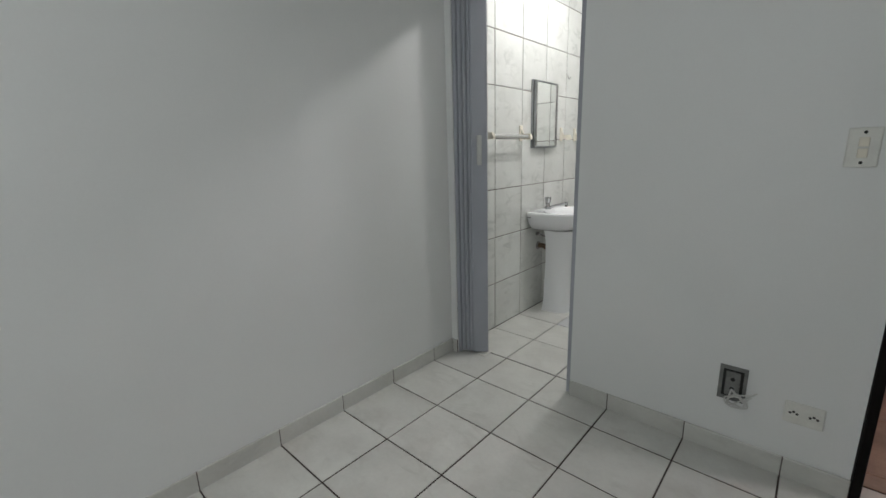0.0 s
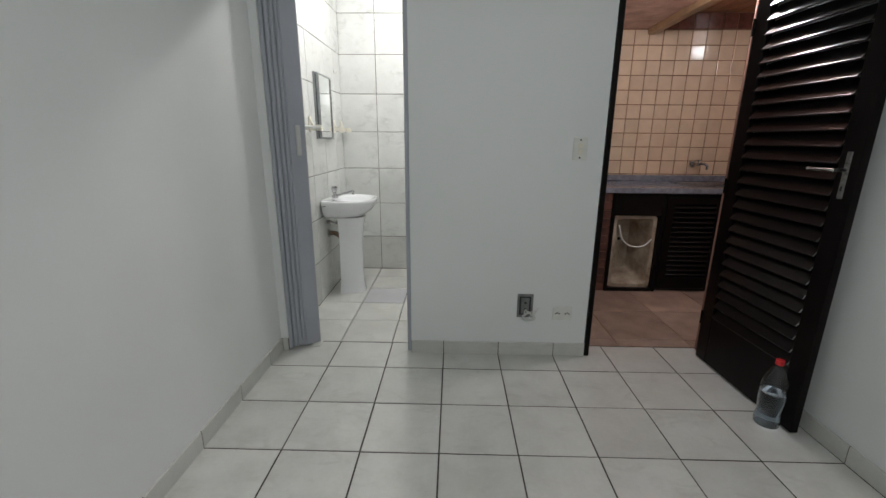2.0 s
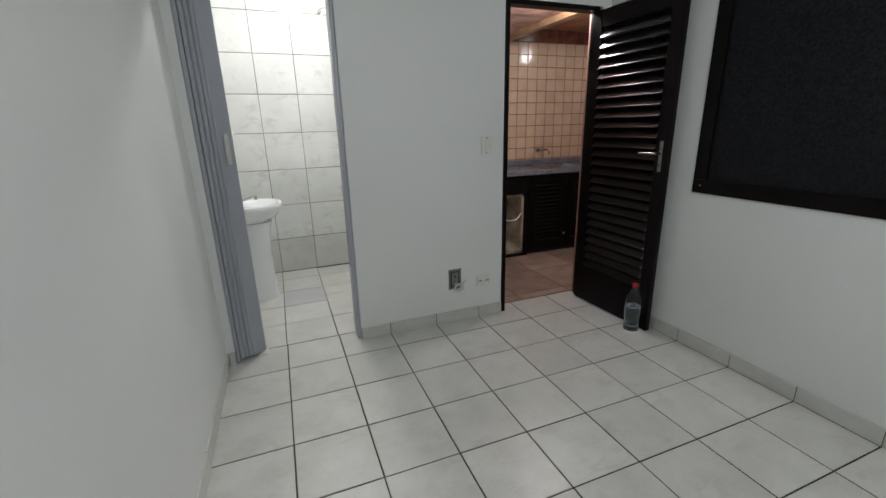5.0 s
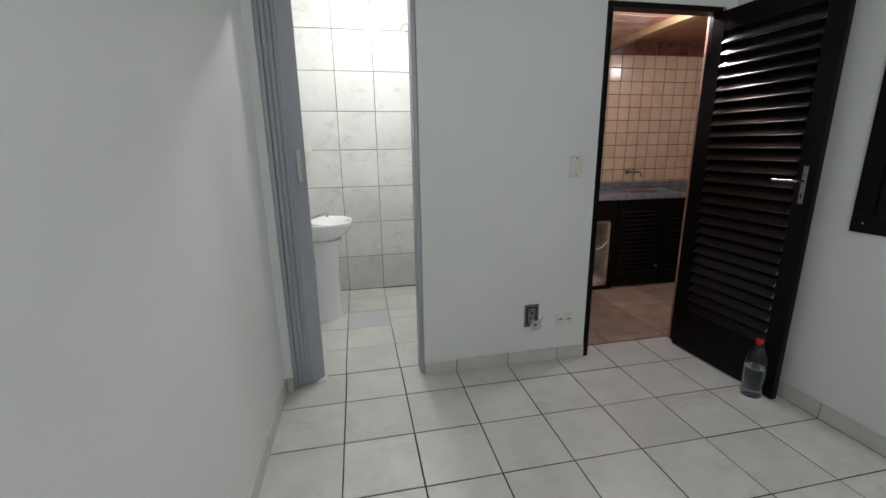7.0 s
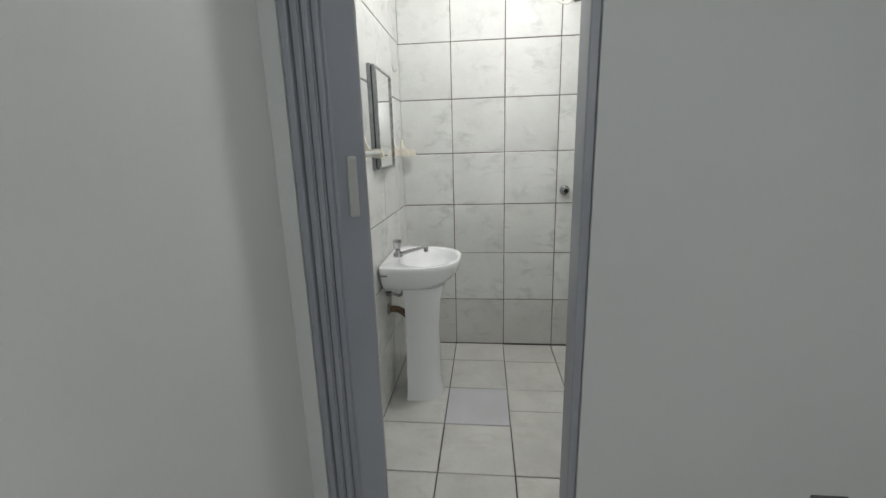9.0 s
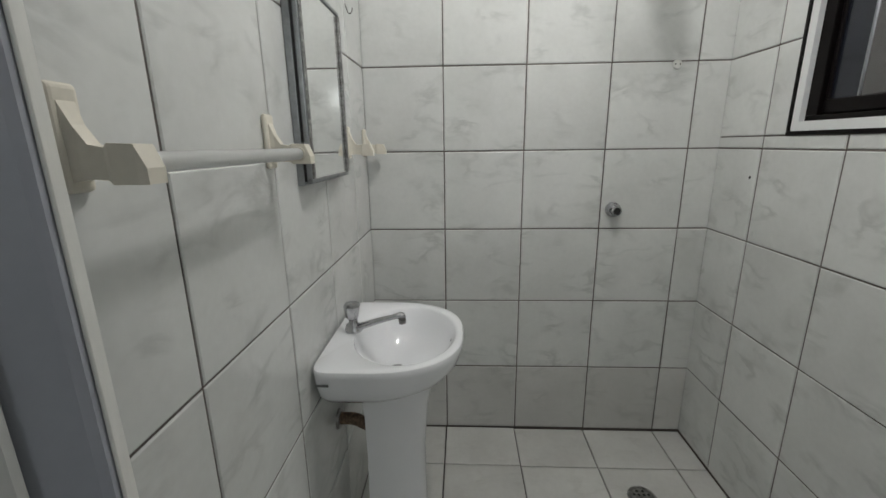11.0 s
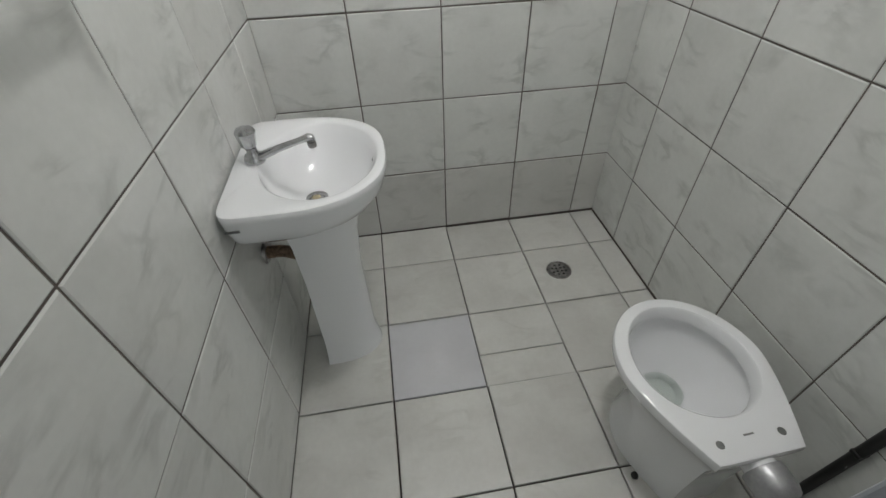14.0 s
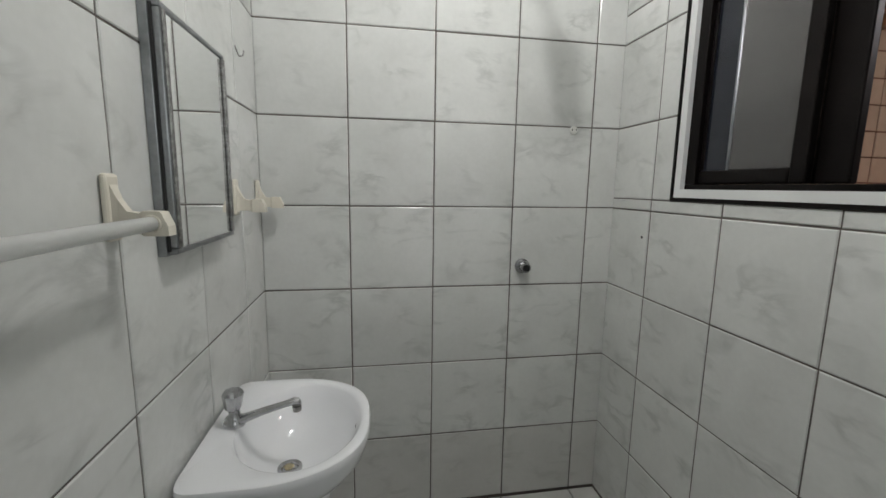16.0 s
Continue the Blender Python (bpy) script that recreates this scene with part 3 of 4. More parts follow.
    tap = part("tap", lathe([(0.0, 0.0), (0.026, 0.0), (0.026, 0.008), (0.020, 0.018), (0.014, 0.03), (0.013, 0.04), (0.0, 0.04)], 20), chrome, t, "worn chrome tap", True, pose(0.062, 0, top))
    rings = []
    for x, z, a, b in ((-0.022, 0.010, 0.020, 0.011), (0.02, 0.014, 0.017, 0.0115), (0.07, 0.031, 0.011, 0.010), (0.120, 0.045, 0.0095, 0.0085), (0.146, 0.053, 0.011, 0.010), (0.158, 0.051, 0.010, 0.009), (0.163, 0.046, 0.006, 0.005)):
        rings.append([(x, a * math.cos(2 * math.pi * k / 14), z + b * math.sin(2 * math.pi * k / 14)) for k in range(14)])
    part("tap_spout", loft(rings), chrome, tap, smooth=True)
    bm = bmesh.new()
    hx = []
    for r, z in ((0.011, 0.036), (0.019, 0.044), (0.026, 0.082), (0.022, 0.091), (0.011, 0.093)):
        hx.append([(r * (1.0 if k % 2 else 0.90) * math.cos(2 * math.pi * k / 16), r * (1.0 if k % 2 else 0.90) * math.sin(2 * math.pi * k / 16), z) for k in range(16)])
    part("tap_knob", loft(hx, bm=bm), chrome, tap, "faceted chrome knob", False, pose(-0.004, 0, 0, 0, 2, 0))
    part("tap_tip", lathe([(0.0, 0.0), (0.011, 0.0), (0.012, 0.014), (0.0, 0.014)], 14), steel, tap, "grey spout tip", True, pose(0.152, 0, 0.026))
    part("waste_pipe", tube(curve_points([(0.002, -0.03, 0.50), (0.05, -0.03, 0.50), (0.085, -0.02, 0.475), (0.12, 0.0, 0.44)]), 0.019, 14), pipe_brown, t, "stained corrugated waste hose", True)
    part("wall_flange", lathe([(0.0, 0.0), (0.034, 0.0), (0.030, 0.008), (0.0, 0.009)], 18), steel, t, "tarnished wall flange", True, pose(0.001, -0.03, 0.50, 0, 90, 0))
    part("supply_hose", tube(curve_points([(0.002, -0.06, 0.60), (0.035, -0.06, 0.60), (0.07, -0.04, 0.585), (0.09, -0.02, 0.63), (0.09, -0.01, 0.67)]), 0.008, 10), chrome, t, "flexible supply hose", True)
    part("supply_valve", tube([(0.002, -0.06, 0.60), (0.03, -0.06, 0.60)], 0.014, 12), steel, t, smooth=True)


wash_basin()


def toilet():
    """A low close-to-wall pan; x across, y towards its front."""
    t = thing("toilet_bowl", pose(1.142, 0.482, 0, 0, 0, 2), "white ceramic toilet bowl without a seat", "toilet")
    n, z = 64, 0.385

    def egg(a, b, back, zz, cy=0.245, square=1.0):
        """An oval; its back end is drawn in to a straight edge."""
        r = []
        for k in range(n):
            an = 2 * math.pi * k / n
            c, s = math.cos(an), math.sin(an)
            y = cy + b * s
            wid = a * c
            if s < 0:
                f = -s
                y = cy - (cy - back) * f
                if square == 1.0:
                    side, wb = (1 if c >= 0 else -1), a * 0.55
                    u = min(1.0, (1 - abs(c)) / 0.62)
                    wid = side * (a + (wb - a) * u ** 1.2) if u < 1 else wb * c / 0.38
                    y = cy - (cy - back) * u ** 0.85
            r.append((wid * 1.05, y, zz))
        return r

    rings = [egg(0.122, 0.165, 0.03, 0.0, 0.21), egg(0.121, 0.163, 0.03, 0.02, 0.21), egg(0.114, 0.152, 0.035, 0.10, 0.21), egg(0.124, 0.165, 0.03, 0.20, 0.22), egg(0.156, 0.190, 0.02, 0.30, 0.238), egg(0.178, 0.208, 0.008, 0.345), egg(0.183, 0.214, 0.001, 0.355),
             egg(0.185, 0.216, 0.0, z - 0.012), egg(0.182, 0.213, 0.002, z - 0.003), egg(0.176, 0.207, 0.008, z),
             egg(0.148, 0.178, 0.092, z, 0.25, 0.3), egg(0.142, 0.172, 0.098, z - 0.006, 0.25, 0.3), egg(0.138, 0.168, 0.102, z - 0.040, 0.25, 0.3), egg(0.154, 0.184, 0.088, z - 0.055, 0.25, 0.3),
             egg(0.146, 0.174, 0.10, z - 0.085, 0.255, 0.2), egg(0.105, 0.125, 0.145, z - 0.15, 0.262, 0.1), egg(0.070, 0.075, 0.20, z - 0.20, 0.275, 0), egg(0.045, 0.045, 0.235, z - 0.225, 0.28, 0)]
    part("bowl", loft(rings), ceramic, t, smooth=True)
    part("water", loft([egg(0.058, 0.060, 0.215, z - 0.206, 0.277, 0), egg(0.056, 0.058, 0.217, z - 0.2055, 0.277, 0)]), glass("toilet_water", (0.88, 0.92, 0.89), 0.0, 1.33), t, "still greenish water")
    for x in (-0.078, 0.078):
        part("seat_hole", lathe([(0.0, 0.0), (0.0095, 0.0), (0.0, 0.0008)], 16), box_grey, t, "empty seat bolt hole", m=pose(x, 0.042, z + 0.0004))
    part("maker_mark", box(-0.013, 0.049, z + 0.0001, 0.013, 0.053, z + 0.0008), box_grey, t, "small grey printed mark")
    for x in (-0.126, 0.126):
        part("floor_bolt", lathe([(0.0, 0.0), (0.011, 0.0), (0.010, 0.008), (0.0, 0.011)], 12), black, t, "dark bolt cap", True, pose(x, 0.115, 0.02, 0, -70 if x < 0 else 70, 0))
    part("spigot", tube([(0.01, 0.035, 0.335), (0.01, -0.030, 0.335)], 0.037, 20), ceramic, t, smooth=True)
    cup = part("flush_coupling", loft([[(0.01 + r * math.cos(2 * math.pi * k / 24), y, 0.335 + r * math.sin(2 * math.pi * k / 24)) for k in range(24)] for r, y in ((0.045, -0.010), (0.046, -0.014), (0.046, -0.055), (0.040, -0.072), (0.026, -0.082))]), pipe_grey, t, "worn grey flush coupling", True)
    part("flush_pipe", tube(curve_points([(0.01, -0.075, 0.335), (0.01, -0.12, 0.335), (0.01, -0.142, 0.36), (0.01, -0.142, 0.43), (0.01, -0.142, 0.95)]), 0.019, 14), pipe_grey, cup, "grey flush pipe", True)


toilet()


def mirror_cabinet():
    t = thing("wall_mirror", pose(0.006, 1.2575, 1.4925), "small mirror in a stepped grey aluminium frame", "mirror")
    w, h, d = 0.1725, 0.2375, 0.036
    part("back", box(0.0005, -w, -h, 0.018, w, h, 0.002), alu, t)
    f = 0.016
    for b in ((-w + 0.004, -h + 0.004, w - 0.004, -h + f), (-w + 0.004, h - f, w - 0.004, h - 0.004), (-w + 0.004, -h + f, -w + f, h - f), (w - f, -h + f, w - 0.004, h - f)):
        part("frame", box(0.0185, b[0], b[1], d, b[2], b[3], 0.003), alu, t)
    for b in ((-w + 0.010, -h + f + 0.0005, -w + f + 0.006, h - f - 0.0005), (w - f - 0.006, -h + f + 0.0005, w - 0.010, h - f - 0.0005)):
        part("inner_bead", box(d - 0.0035, b[0], b[1], d + 0.004, b[2], b[3], 0.002), steel, t, "darker inner frame bead")
    part("side_groove", box(0.0183, -w + 0.0015, -h + 0.01, 0.024, -w + 0.0038, h - 0.01), black, t)
    part("mirror_glass", box(0.0185, -w + f, -h + f, d - 0.004, w - f, h - f), silver, t)


mirror_cabinet()


def bracket(t, y):
    """A rounded back plate, a rib that sweeps down from it and an arm with a socket for the tube."""
    br = part("bracket", box(0.0005, y - 0.018, 1.305, 0.012, y + 0.018, 1.412, 0.006, segs=3), cream, t)
    rows = ((0.010, 0.011, 1.316, 1.400), (0.020, 0.008, 1.318, 1.372), (0.032, 0.008, 1.319, 1.353), (0.050, 0.011, 1.318, 1.350), (0.056, 0.014, 1.314, 1.354), (0.082, 0.014, 1.314, 1.353), (0.092, 0.013, 1.314, 1.330))
    part("arm", loft([[(x, y - e, a), (x, y + e, a), (x, y + e, b), (x, y - e, b)] for x, e, a, b in rows]), cream, br)
    return br


def towel_rail():
    t = thing("towel_rail", pose(0.006, 0, 0), "cream plastic towel rail with a milky tube", "towel rail")
    for y in (0.945, 0.50):
        br = bracket(t, y)
        s = -1 if y > 0.7 else 1
        part("socket_ring", lathe([(0.0, 0.0), (0.0145, 0.0), (0.0135, 0.002), (0.0, 0.002)], 18), cream, br, "yellowed socket ring", True, pose(0.069, y + s * 0.0141, 1.334, 90 if s < 0 else -90, 0, 0))
    part("tube", tube([(0.069, 0.517, 1.334), (0.069, 0.928, 1.334)], 0.0115, 16), clear_bar, t, "milky translucent plastic tube", True)


towel_rail()
for y in (1.553, 1.800):
    t = thing("towel_bracket", pose(0.006, 0, 0), "cream plastic towel bracket without its tube", "bracket", "empty towel brackets")
    bracket(t, y)

t = thing("wall_hook", pose(0.006, 1.646, 1.80), "tiny metal wall hook on the tiles", "hook")
part("hook", tube(curve_points([(0.001, 0, 0.018), (0.006, 0, 0.0), (0.012, 0, -0.012), (0.022, 0, -0.010), (0.026, 0, 0.004)]), 0.0022, 8), steel, t, smooth=True)

t = thing("pipe_stub", pose(1.040, 1.86, 1.073) @ Matrix.Scale(1.22, 4), "chrome shower pipe stub with an open dark end", "pipe")
part("flange", lathe([(0.0, 0.0), (0.026, 0.0), (0.025, 0.010), (0.016, 0.014), (0.0, 0.014)], 20), chrome, t, smooth=True, m=pose(0, -0.0005, 0, 90, 0, 0))
part("stub", lathe([(0.0, 0.0), (0.016, 0.0), (0.016, 0.032), (0.012, 0.032), (0.011, 0.010), (0.0, 0.010)], 18), chrome, t, smooth=True, m=pose(0, -0.014, 0, 90, 0, 0))
part("bore", lathe([(0.0, 0.0), (0.0112, 0.0), (0.0, 0.001)], 14), black, t, m=pose(0, -0.042, 0, 90, 0, 0))

t = thing("cable_outlet", pose(1.237, 1.86, 1.638), "small white plastic cable outlet on the tiles", "outlet")
part("cap", lathe([(0.0, 0.0), (0.017, 0.0), (0.016, 0.007), (0.0, 0.010)], 16), white_plastic, t, smooth=True, m=pose(0, -0.0005, 0, 90, 0, 0))
for x in (-0.008, 0.008):
    part("hole", lathe([(0.0, 0.0), (0.0035, 0.0), (0.0, 0.001)], 8), black, t, m=pose(x, -0.009, 0, 90, 0, 0))


def shower():
    t = thing("electric_shower", pose(0.97, 1.86, 2.24), "white electric shower head with a thin hose", "shower")
    part("arm", tube(curve_points([(-0.06, -0.001, 0.09), (-0.05, -0.12, 0.09), (-0.03, -0.28, 0.06), (-0.008, -0.36, 0.0)]), 0.010, 12), white_plastic, t, smooth=True)
    hd = part("head", lathe([(0.0, -0.185), (0.030, -0.184), (0.037, -0.175), (0.039, -0.14), (0.036, -0.10), (0.038, -0.09), (0.048, -0.075), (0.050, -0.05), (0.036, -0.022), (0.018, -0.006), (0.0, 0.0)], 28), white_plastic, t, smooth=True, m=pose(0, -0.36, 0.0, 0, -12, 0))
    part("face", lathe([(0.0, 0.0), (0.028, 0.0), (0.026, -0.003), (0.0, -0.003)], 24), box_grey, hd, "grey spray face", m=pose(0, 0, -0.1852))
    part("hose", tube(curve_points([(-0.012, -0.365, -0.03), (-0.06, -0.37, 0.0), (-0.105, -0.36, -0.07), (-0.09, -0.36, -0.16), (-0.03, -0.37, -0.20), (0.02, -0.37, -0.175)]), 0.005, 8), white_plastic, t, "thin white hose", True)


shower()

t = thing("floor_drain", pose(1.109, 1.458, -0.005), "round steel floor drain with a slotted grate", "drain")
part("ring", lathe([(0.0, 0.0008), (0.056, 0.0008), (0.055, 0.004), (0.045, 0.004), (0.044, 0.002), (0.0, 0.002)], 32), steel, t, smooth=True)
part("grate", lathe([(0.0, 0.0022), (0.043, 0.0022), (0.042, 0.0045), (0.0, 0.0045)], 28), steel, t)
for r, n in ((0.014, 4), (0.030, 8)):
    for k in range(n):
        a = 2 * math.pi * (k + 0.5) / n
        part("slot", lathe([(0.0, 0.0), (0.0058, 0.0), (0.0, 0.0006)], 10), black, t, m=pose(r * math.cos(a), r * math.sin(a), 0.0046))
t = thing("wall_conduit", pose(1.430, 0.475, 0), "thin black vertical pipe on the tiles", "pipe")
part("tube", tube([(0, 0, 0.0), (0, 0, 1.30)], 0.013, 12), black, t, smooth=True)
for z in (0.3, 0.9):
    part("clip", box(-0.016, -0.012, z - 0.006, 0.0145, 0.012, z + 0.006, 0.002), black, t)
t = thing("wall_anchor", pose(1.438, 1.647, 1.219), "small dark drill hole in a tile", "hole")
part("plug", lathe([(0.0, 0.0), (0.006, 0.0), (0.0, 0.0012)], 10), black, t, m=pose(0.0015, 0, 0, 0, -90, 0))


# ---- kitchen ----
def kitchen_counter():
    t = thing("kitchen_worktop", pose(0, 0, 0), "grey polished stone worktop with an inset sink", "worktop")
    part("slab", boxes((2.16, 1.275, 0.85, 3.05, 1.93, 0.89), (3.60, 1.275, 0.85, 4.34, 1.93, 0.89), (3.05, 1.275, 0.85, 3.60, 1.40, 0.89), (3.05, 1.80, 0.85, 3.60, 1.93, 0.89)), granite, t)
    part("upstand", box(2.16, 1.905, 0.8905, 4.34, 1.929, 0.945, 0.003), granite, t)
    bm = loft([[(3.05 + i, 1.40 + i, z), (3.60 - i, 1.40 + i, z), (3.60 - i, 1.80 - i, z), (3.05 + i, 1.80 - i, z)] for i, z in ((-0.012, 0.8905), (-0.012, 0.893), (0.006, 0.893), (0.02, 0.76), (0.06, 0.74))], cap0=False)
    part("sink", bm, chrome, t, "shallow stainless sink", False)


kitchen_counter()
t = thing("kitchen_tap", pose(3.285, 1.93, 1.052), "wall mounted chrome kitchen tap", "tap")
part("body", tube(curve_points([(0, -0.001, 0), (0, -0.06, 0.0), (0, -0.11, 0.0)]), 0.014, 14), chrome, t, smooth=True)
part("flange", lathe([(0.0, 0.0), (0.03, 0.0), (0.026, 0.01), (0.0, 0.011)], 18), chrome, t, smooth=True, m=pose(0, -0.0005, 0, 90, 0, 0))
part("spout", tube(curve_points([(0, -0.10, 0), (0.02, -0.13, 0.005), (0.045, -0.155, -0.005), (0.048, -0.16, -0.045)]), 0.0105, 12), chrome, t, smooth=True)
part("cross_handle", boxes((-0.028, -0.105, 0.028, 0.028, -0.094, 0.038), (-0.005, -0.128, 0.028, 0.005, -0.072, 0.038), (-0.004, -0.104, 0.012, 0.004, -0.096, 0.028)), chrome, t)


def cabinet_unit(x0, x1, label):
    """A dark base cabinet with one louvred door."""
    t = thing("base_cabinet", pose(x0, 1.30, 0), label, "cabinet", "cabinets under the worktop")
    w = x1 - x0
    part("body", box(0.001, 0.022, 0.03, w - 0.001, 0.60, 0.848), dark_frame, t)
    part("plinth", box(0.001, 0.04, 0.0, w - 0.001, 0.58, 0.0295), black, t)
    d = part("door", boxes((0.004, 0, 0.04, 0.07, 0.021, 0.84), (w - 0.07, 0, 0.04, w - 0.004, 0.021, 0.84), (0.07, 0.001, 0.76, w - 0.07, 0.02, 0.84), (0.07, 0.001, 0.04, w - 0.07, 0.02, 0.14)), dark_wood, t)
    me = None
    for k in range(15):
        m = pose(0, 0.012, 0.165 + k * 0.041, -48, 0, 0)
        if me is None:
            me = part("slat", box(0.0705, -0.004, -0.02, w - 0.0705, 0.004, 0.02), dark_wood, d, m=m).data
        else:
            o = new("slat", me)
            o.parent, o.matrix_basis = d, m
    part("knob", lathe([(0.0, 0.0), (0.007, 0.0), (0.006, 0.012), (0.012, 0.018), (0.0, 0.022)], 14), steel, d, m=pose(w - 0.035, -0.0005, 0.20, 90, 0, 0))


cabinet_unit(2.78, 3.26, "dark louvred wooden base cabinet under the worktop")
cabinet_unit(3.27, 3.75, "dark louvred wooden base cabinet under the worktop")
cabinet_unit(3.76, 4.24, "dark louvred wooden base cabinet under the worktop")
t = thing("niche_frame", pose(0, 0, 0), "dark wooden frame round the open tub niche", "frame")
part("post", box(2.345, 1.30, 0.0, 2.375, 1.90, 0.8485, 0.003), dark_frame, t)
part("post", box(2.745, 1.30, 0.0, 2.778, 1.90, 0.8485, 0.003), dark_frame, t)
part("head", box(2.3755, 1.30, 0.66, 2.7445, 1.34, 0.8485, 0.003), dark_frame, t)
part("sill", box(2.3755, 1.30, 0.0, 2.7445, 1.90, 0.03, 0.003), dark_frame, t)


def tub():
    """An old tub set on its end, its hollow facing out of the niche."""
    t = thing("utility_tub", pose(2.56, 1.33, 0.0305), "stained white plastic tub standing in the cabinet niche", "tub")

    def rr(w, z0, z1, y, c=0.03):
        out = []
        for sx, sz, a0 in ((1, 1, 0), (-1, 1, 90), (-1, -1, 180), (1, -1, 270)):
            for k in range(5):
                a = radians(a0 + k * 22.5)
                out.append((sx * (w - c) + c * math.cos(a), y, (z1 - c if sz > 0 else z0 + c) + c * math.sin(a)))
        return out

    rings = [rr(0.11, 0.06, 0.56, 0.34), rr(0.165, 0.01, 0.615, 0.02), rr(0.178, 0.0, 0.625, 0.012), rr(0.178, 0.0, 0.625, 0.0), rr(0.150, 0.03, 0.60, 0.0), rr(0.140, 0.04, 0.59, 0.03), rr(0.085, 0.10, 0.53, 0.30)]
    part("shell", loft(rings), tub_mat, t, smooth=True)
    part("drain_hole", lathe([(0.0, 0.0), (0.016, 0.0), (0.0, 0.002)], 12), black, t, m=pose(0.0, 0.297, 0.36, 90, 0, 0))
    part("hose", tube(curve_points([(-0.13, 0.0, 0.54), (-0.10, -0.012, 0.43), (-0.02, -0.016, 0.37), (0.08, -0.014, 0.37), (0.15, -0.006, 0.43)]), 0.006, 8), cable_mat, t, "pale flexible hose hanging in a bow", True)


tub()

pillar = tagged(part("brick_pillar", box(2.205, 1.312, 0.0, 2.338, 1.90, 0.849), beige_grout), "dark red brick pillar carrying the worktop", "pillar")
for k in range(12):
    z = 0.004 + k * 0.0705
    for x0, x1 in (((2.200, 2.340),) if k % 2 else ((2.200, 2.268), (2.276, 2.340))):
        part("brick", box(x0, 1.302, z, x1, 1.3118, z + 0.062, 0.003, segs=1), brick_mat, pillar)
    part("brick", box(2.194, 1.304 + 0.05 * (k % 2), z, 2.2048, 1.52 + 0.05 * (k % 2), z + 0.062, 0.003, segs=1), brick_mat, pillar)

# ---- skirting ----
def skirting(name, u0, u1, first, place, label):
    t = thing(name, pose(0, 0, 0), label, "skirting", kind="structure")
    part("mortar", box(u0, 0, 0.0, u1, 0.0795, 0.0065), bath_grout, t, m=place(0, 0))
    tiled(name, t, skirt_tile, cuts(u0, u1, first, T), [-0.004, 0.082], place, thick=0.009, gap=0.004, wobble=0.0004)


skirting("baseboard_west", -3.0, YW - 0.002, 0.0, lambda u, v: facing((-0.0055, u, v), (0, 1, 0), (0, 0, 1)), "cut ceramic tile skirting along the white wall")
skirting("baseboard_partition", 0.795, 1.837, 2 * T, lambda u, v: facing((u, YW - 0.0005, v), (1, 0, 0), (0, 0, 1)), "cut ceramic tile skirting along the partition")
skirting("baseboard_corner", 0.005, 0.042, 0.0, lambda u, v: facing((u, YW - 0.0005, v), (1, 0, 0), (0, 0, 1)), "short piece of tile skirting beside the folding door")
skirting("baseboard_east", 0.006 - YW, 3.0, 0.0, lambda u, v: facing((2.6475, -u, v), (0, -1, 0), (0, 0, 1)), "cut ceramic tile skirting under the window")

# ---- tiles of floors and walls ----
tiled("room_tiles", floor, floor_tile, cuts(-0.004, 2.6399, T, T), cuts(-2.99, 0.298, 0.0, T), lambda u, v: facing((u, v, -0.005), (1, 0, 0), (0, 1, 0)), gap=0.0065)


def sunk(u, v):
    """The shower's corner of the floor lies a little lower."""
    return -0.005 if u > 0.65 and v > 0.95 else 0.0


def bath_floor(u, v):
    return facing((u, v, -0.012 + sunk(u, v)), (1, 0, 0), (0, 1, 0))


BX, BY = cuts(0.004, 1.443, T - 0.004, T), cuts(0.30, 1.858, 0.628, 0.3275)
tiled("bath_tiles", floor, floor_tile, BX, BY, bath_floor, thick=0.012, gap=0.0055,
      skip=lambda u, v: 0.66 < u < 0.98 and 0.956 < v < 1.283,
      special=lambda u, v: lilac_tile if 0.32 < u < 0.65 and 0.956 < v < 1.283 else None)
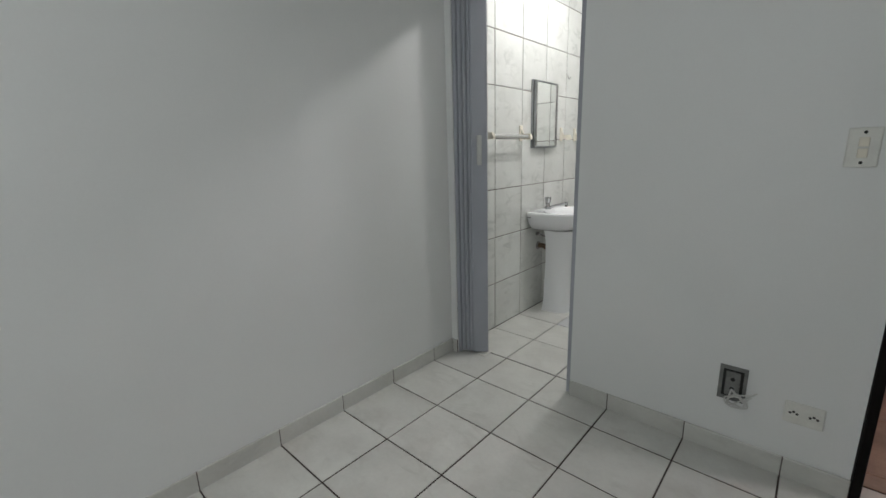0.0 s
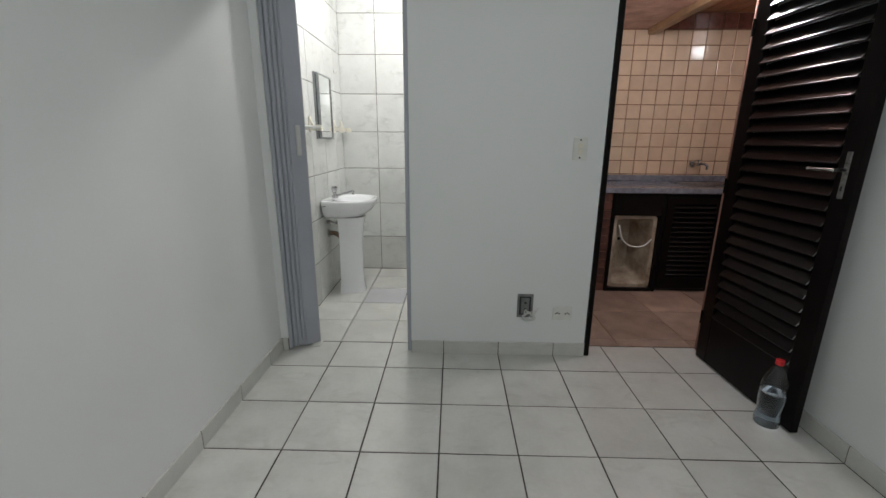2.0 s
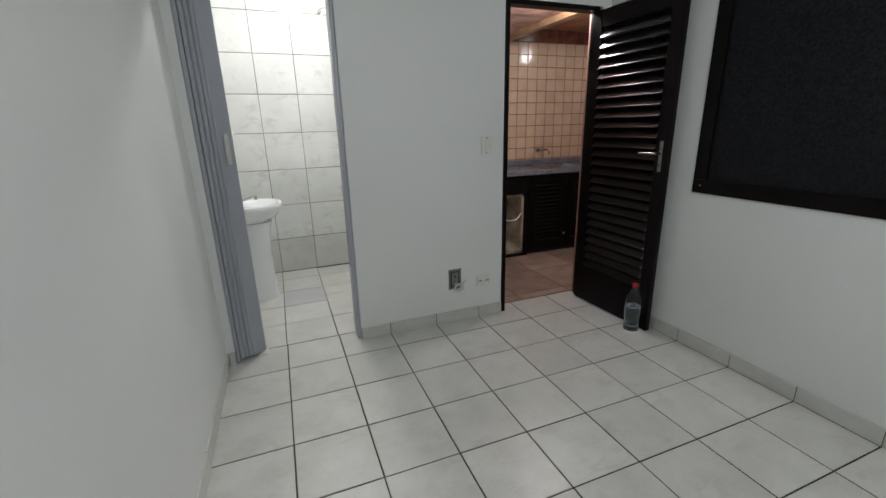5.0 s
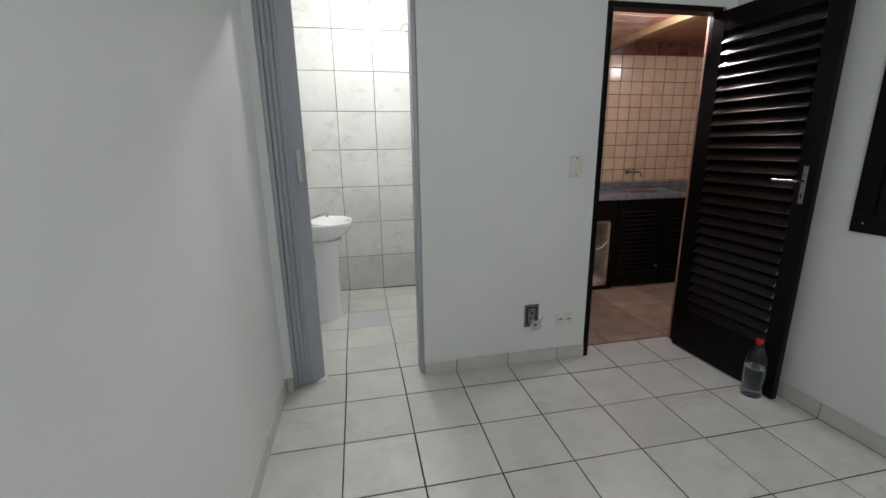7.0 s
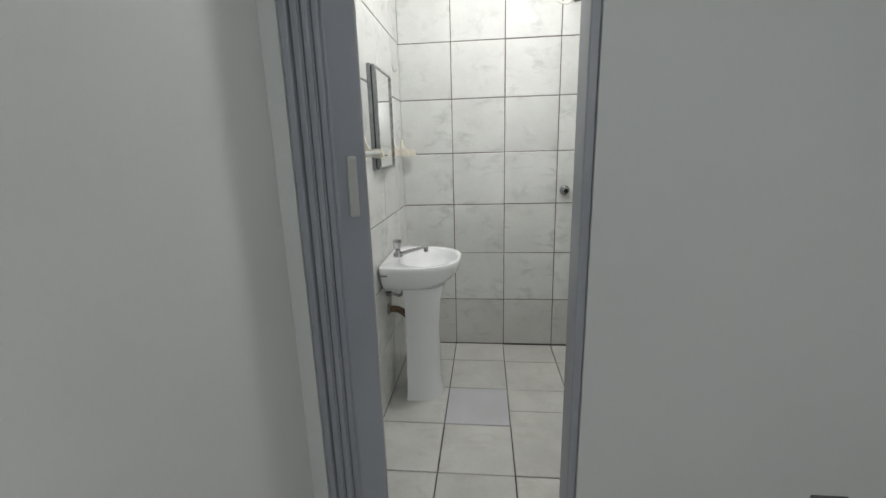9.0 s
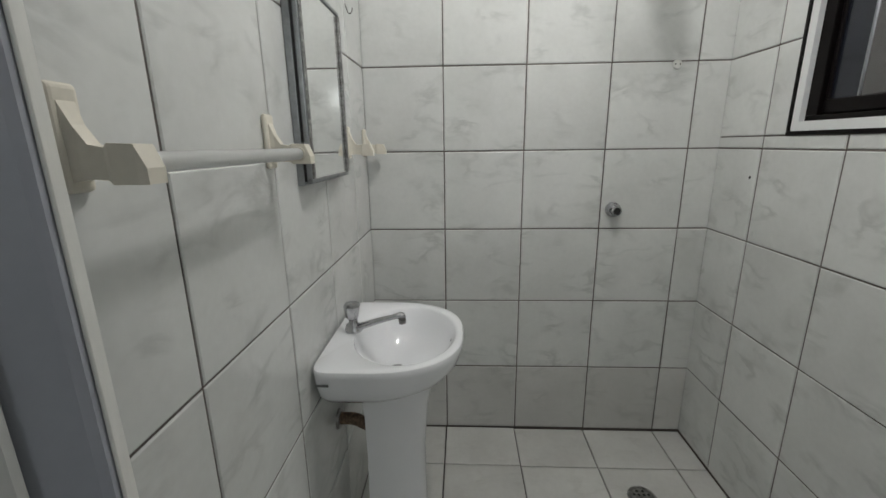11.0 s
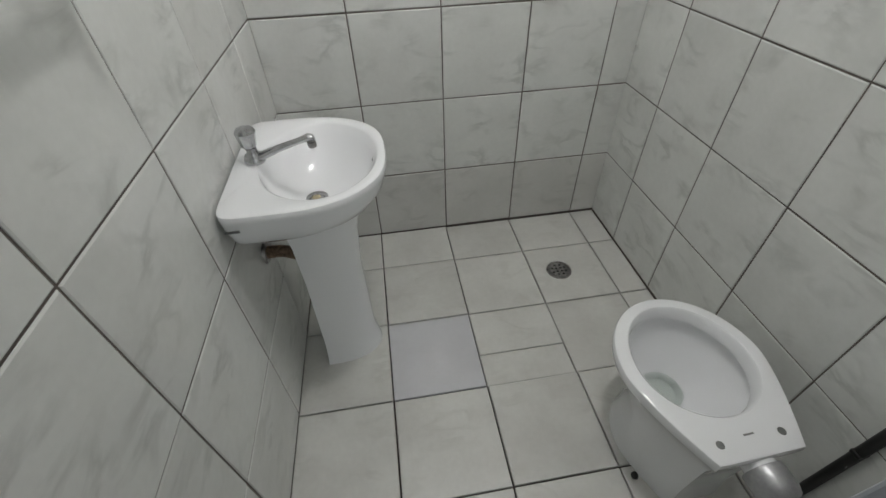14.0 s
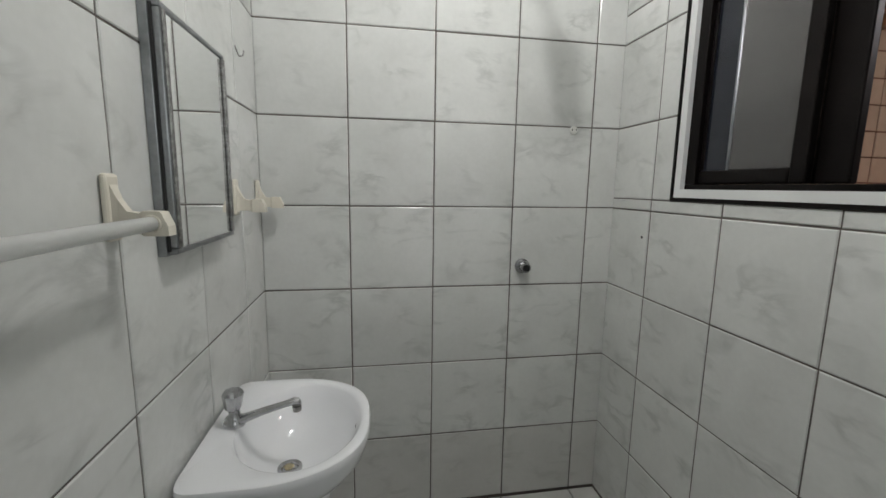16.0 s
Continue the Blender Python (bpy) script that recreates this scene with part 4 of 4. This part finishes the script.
# one tile was laid in two pieces
tiled("bath_cut_tile", floor, floor_tile, BX[2:4], [0.9555, 1.085, 1.283], bath_floor, thick=0.012, gap=0.003)
ZS = cuts(0.0, CEIL, 0.0, T)
JOINT = 0.640
tiled("west_tiles", wall_bath_west, wall_tile, cuts(YB, 1.864, JOINT, T), ZS, lambda u, v: facing((0.001, u, v), (0, 1, 0), (0, 0, 1)))
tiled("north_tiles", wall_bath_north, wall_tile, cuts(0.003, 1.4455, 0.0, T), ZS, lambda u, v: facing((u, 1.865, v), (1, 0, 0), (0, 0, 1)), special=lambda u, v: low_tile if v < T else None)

# the east wall's tiles run along -y and are cut round the window
us = sorted(cuts(-1.864, -YB, -0.968, 0.3225) + [-WY1 - 0.012, -WY0 + 0.012])
vs = sorted(ZS + [WZ0 - 0.012, WZ1 + 0.012])


def in_window(u, v):
    return -WY1 - 0.012 < u < -WY0 + 0.012 and WZ0 - 0.012 < v < WZ1 + 0.012


def east(u, v):
    return facing((1.446, -u, v), (0, -1, 0), (0, 0, 1))


lo, hi = -WY1 - 0.012, -WY0 + 0.012
plain = cuts(-1.864, -YB, -0.968, 0.3225)
below = [z for z in ZS if z < WZ0 - 0.012] + [WZ0 - 0.012]
above = [WZ1 + 0.012] + [z for z in ZS if z > WZ1 + 0.012]
beside = [WZ0 - 0.012] + [z for z in ZS if WZ0 < z < WZ1] + [WZ1 + 0.012]
tiled("east_tiles", wall_bath_east, wall_tile, plain, below, east)
tiled("east_tiles_top", wall_bath_east, wall_tile, plain, above, east)
tiled("east_tiles_side", wall_bath_east, wall_tile, [u for u in plain if u < lo] + [lo], beside, east)
tiled("east_tiles_near", wall_bath_east, wall_tile, [hi] + [u for u in plain if u > hi], beside, east)

K = 0.125
tiled("kitchen_tiles", wall_kitchen_north, beige_tile, cuts(1.57, 4.345, 2.615, K), cuts(0.02, 2.1985, 2.1985, 0.1246), lambda u, v: facing((u, 1.9355, v), (1, 0, 0), (0, 0, 1)), thick=0.0055, gap=0.007, wobble=0.0008)
tiled("kitchen_top_tiles", wall_kitchen_north, red_tile, cuts(1.57, 4.345, 2.615, K), [2.2015, 2.333], lambda u, v: facing((u, 1.9355, v), (1, 0, 0), (0, 0, 1)), thick=0.0055, gap=0.007, wobble=0.0008)
tiled("kitchen_slabs", floor_kitchen, pink_floor, cuts(1.57, 4.34, 2.10, 0.46), cuts(0.306, 1.93, 0.86, 0.46), lambda u, v: facing((u, v, -0.006), (1, 0, 0), (0, 1, 0)), thick=0.006, gap=0.006)
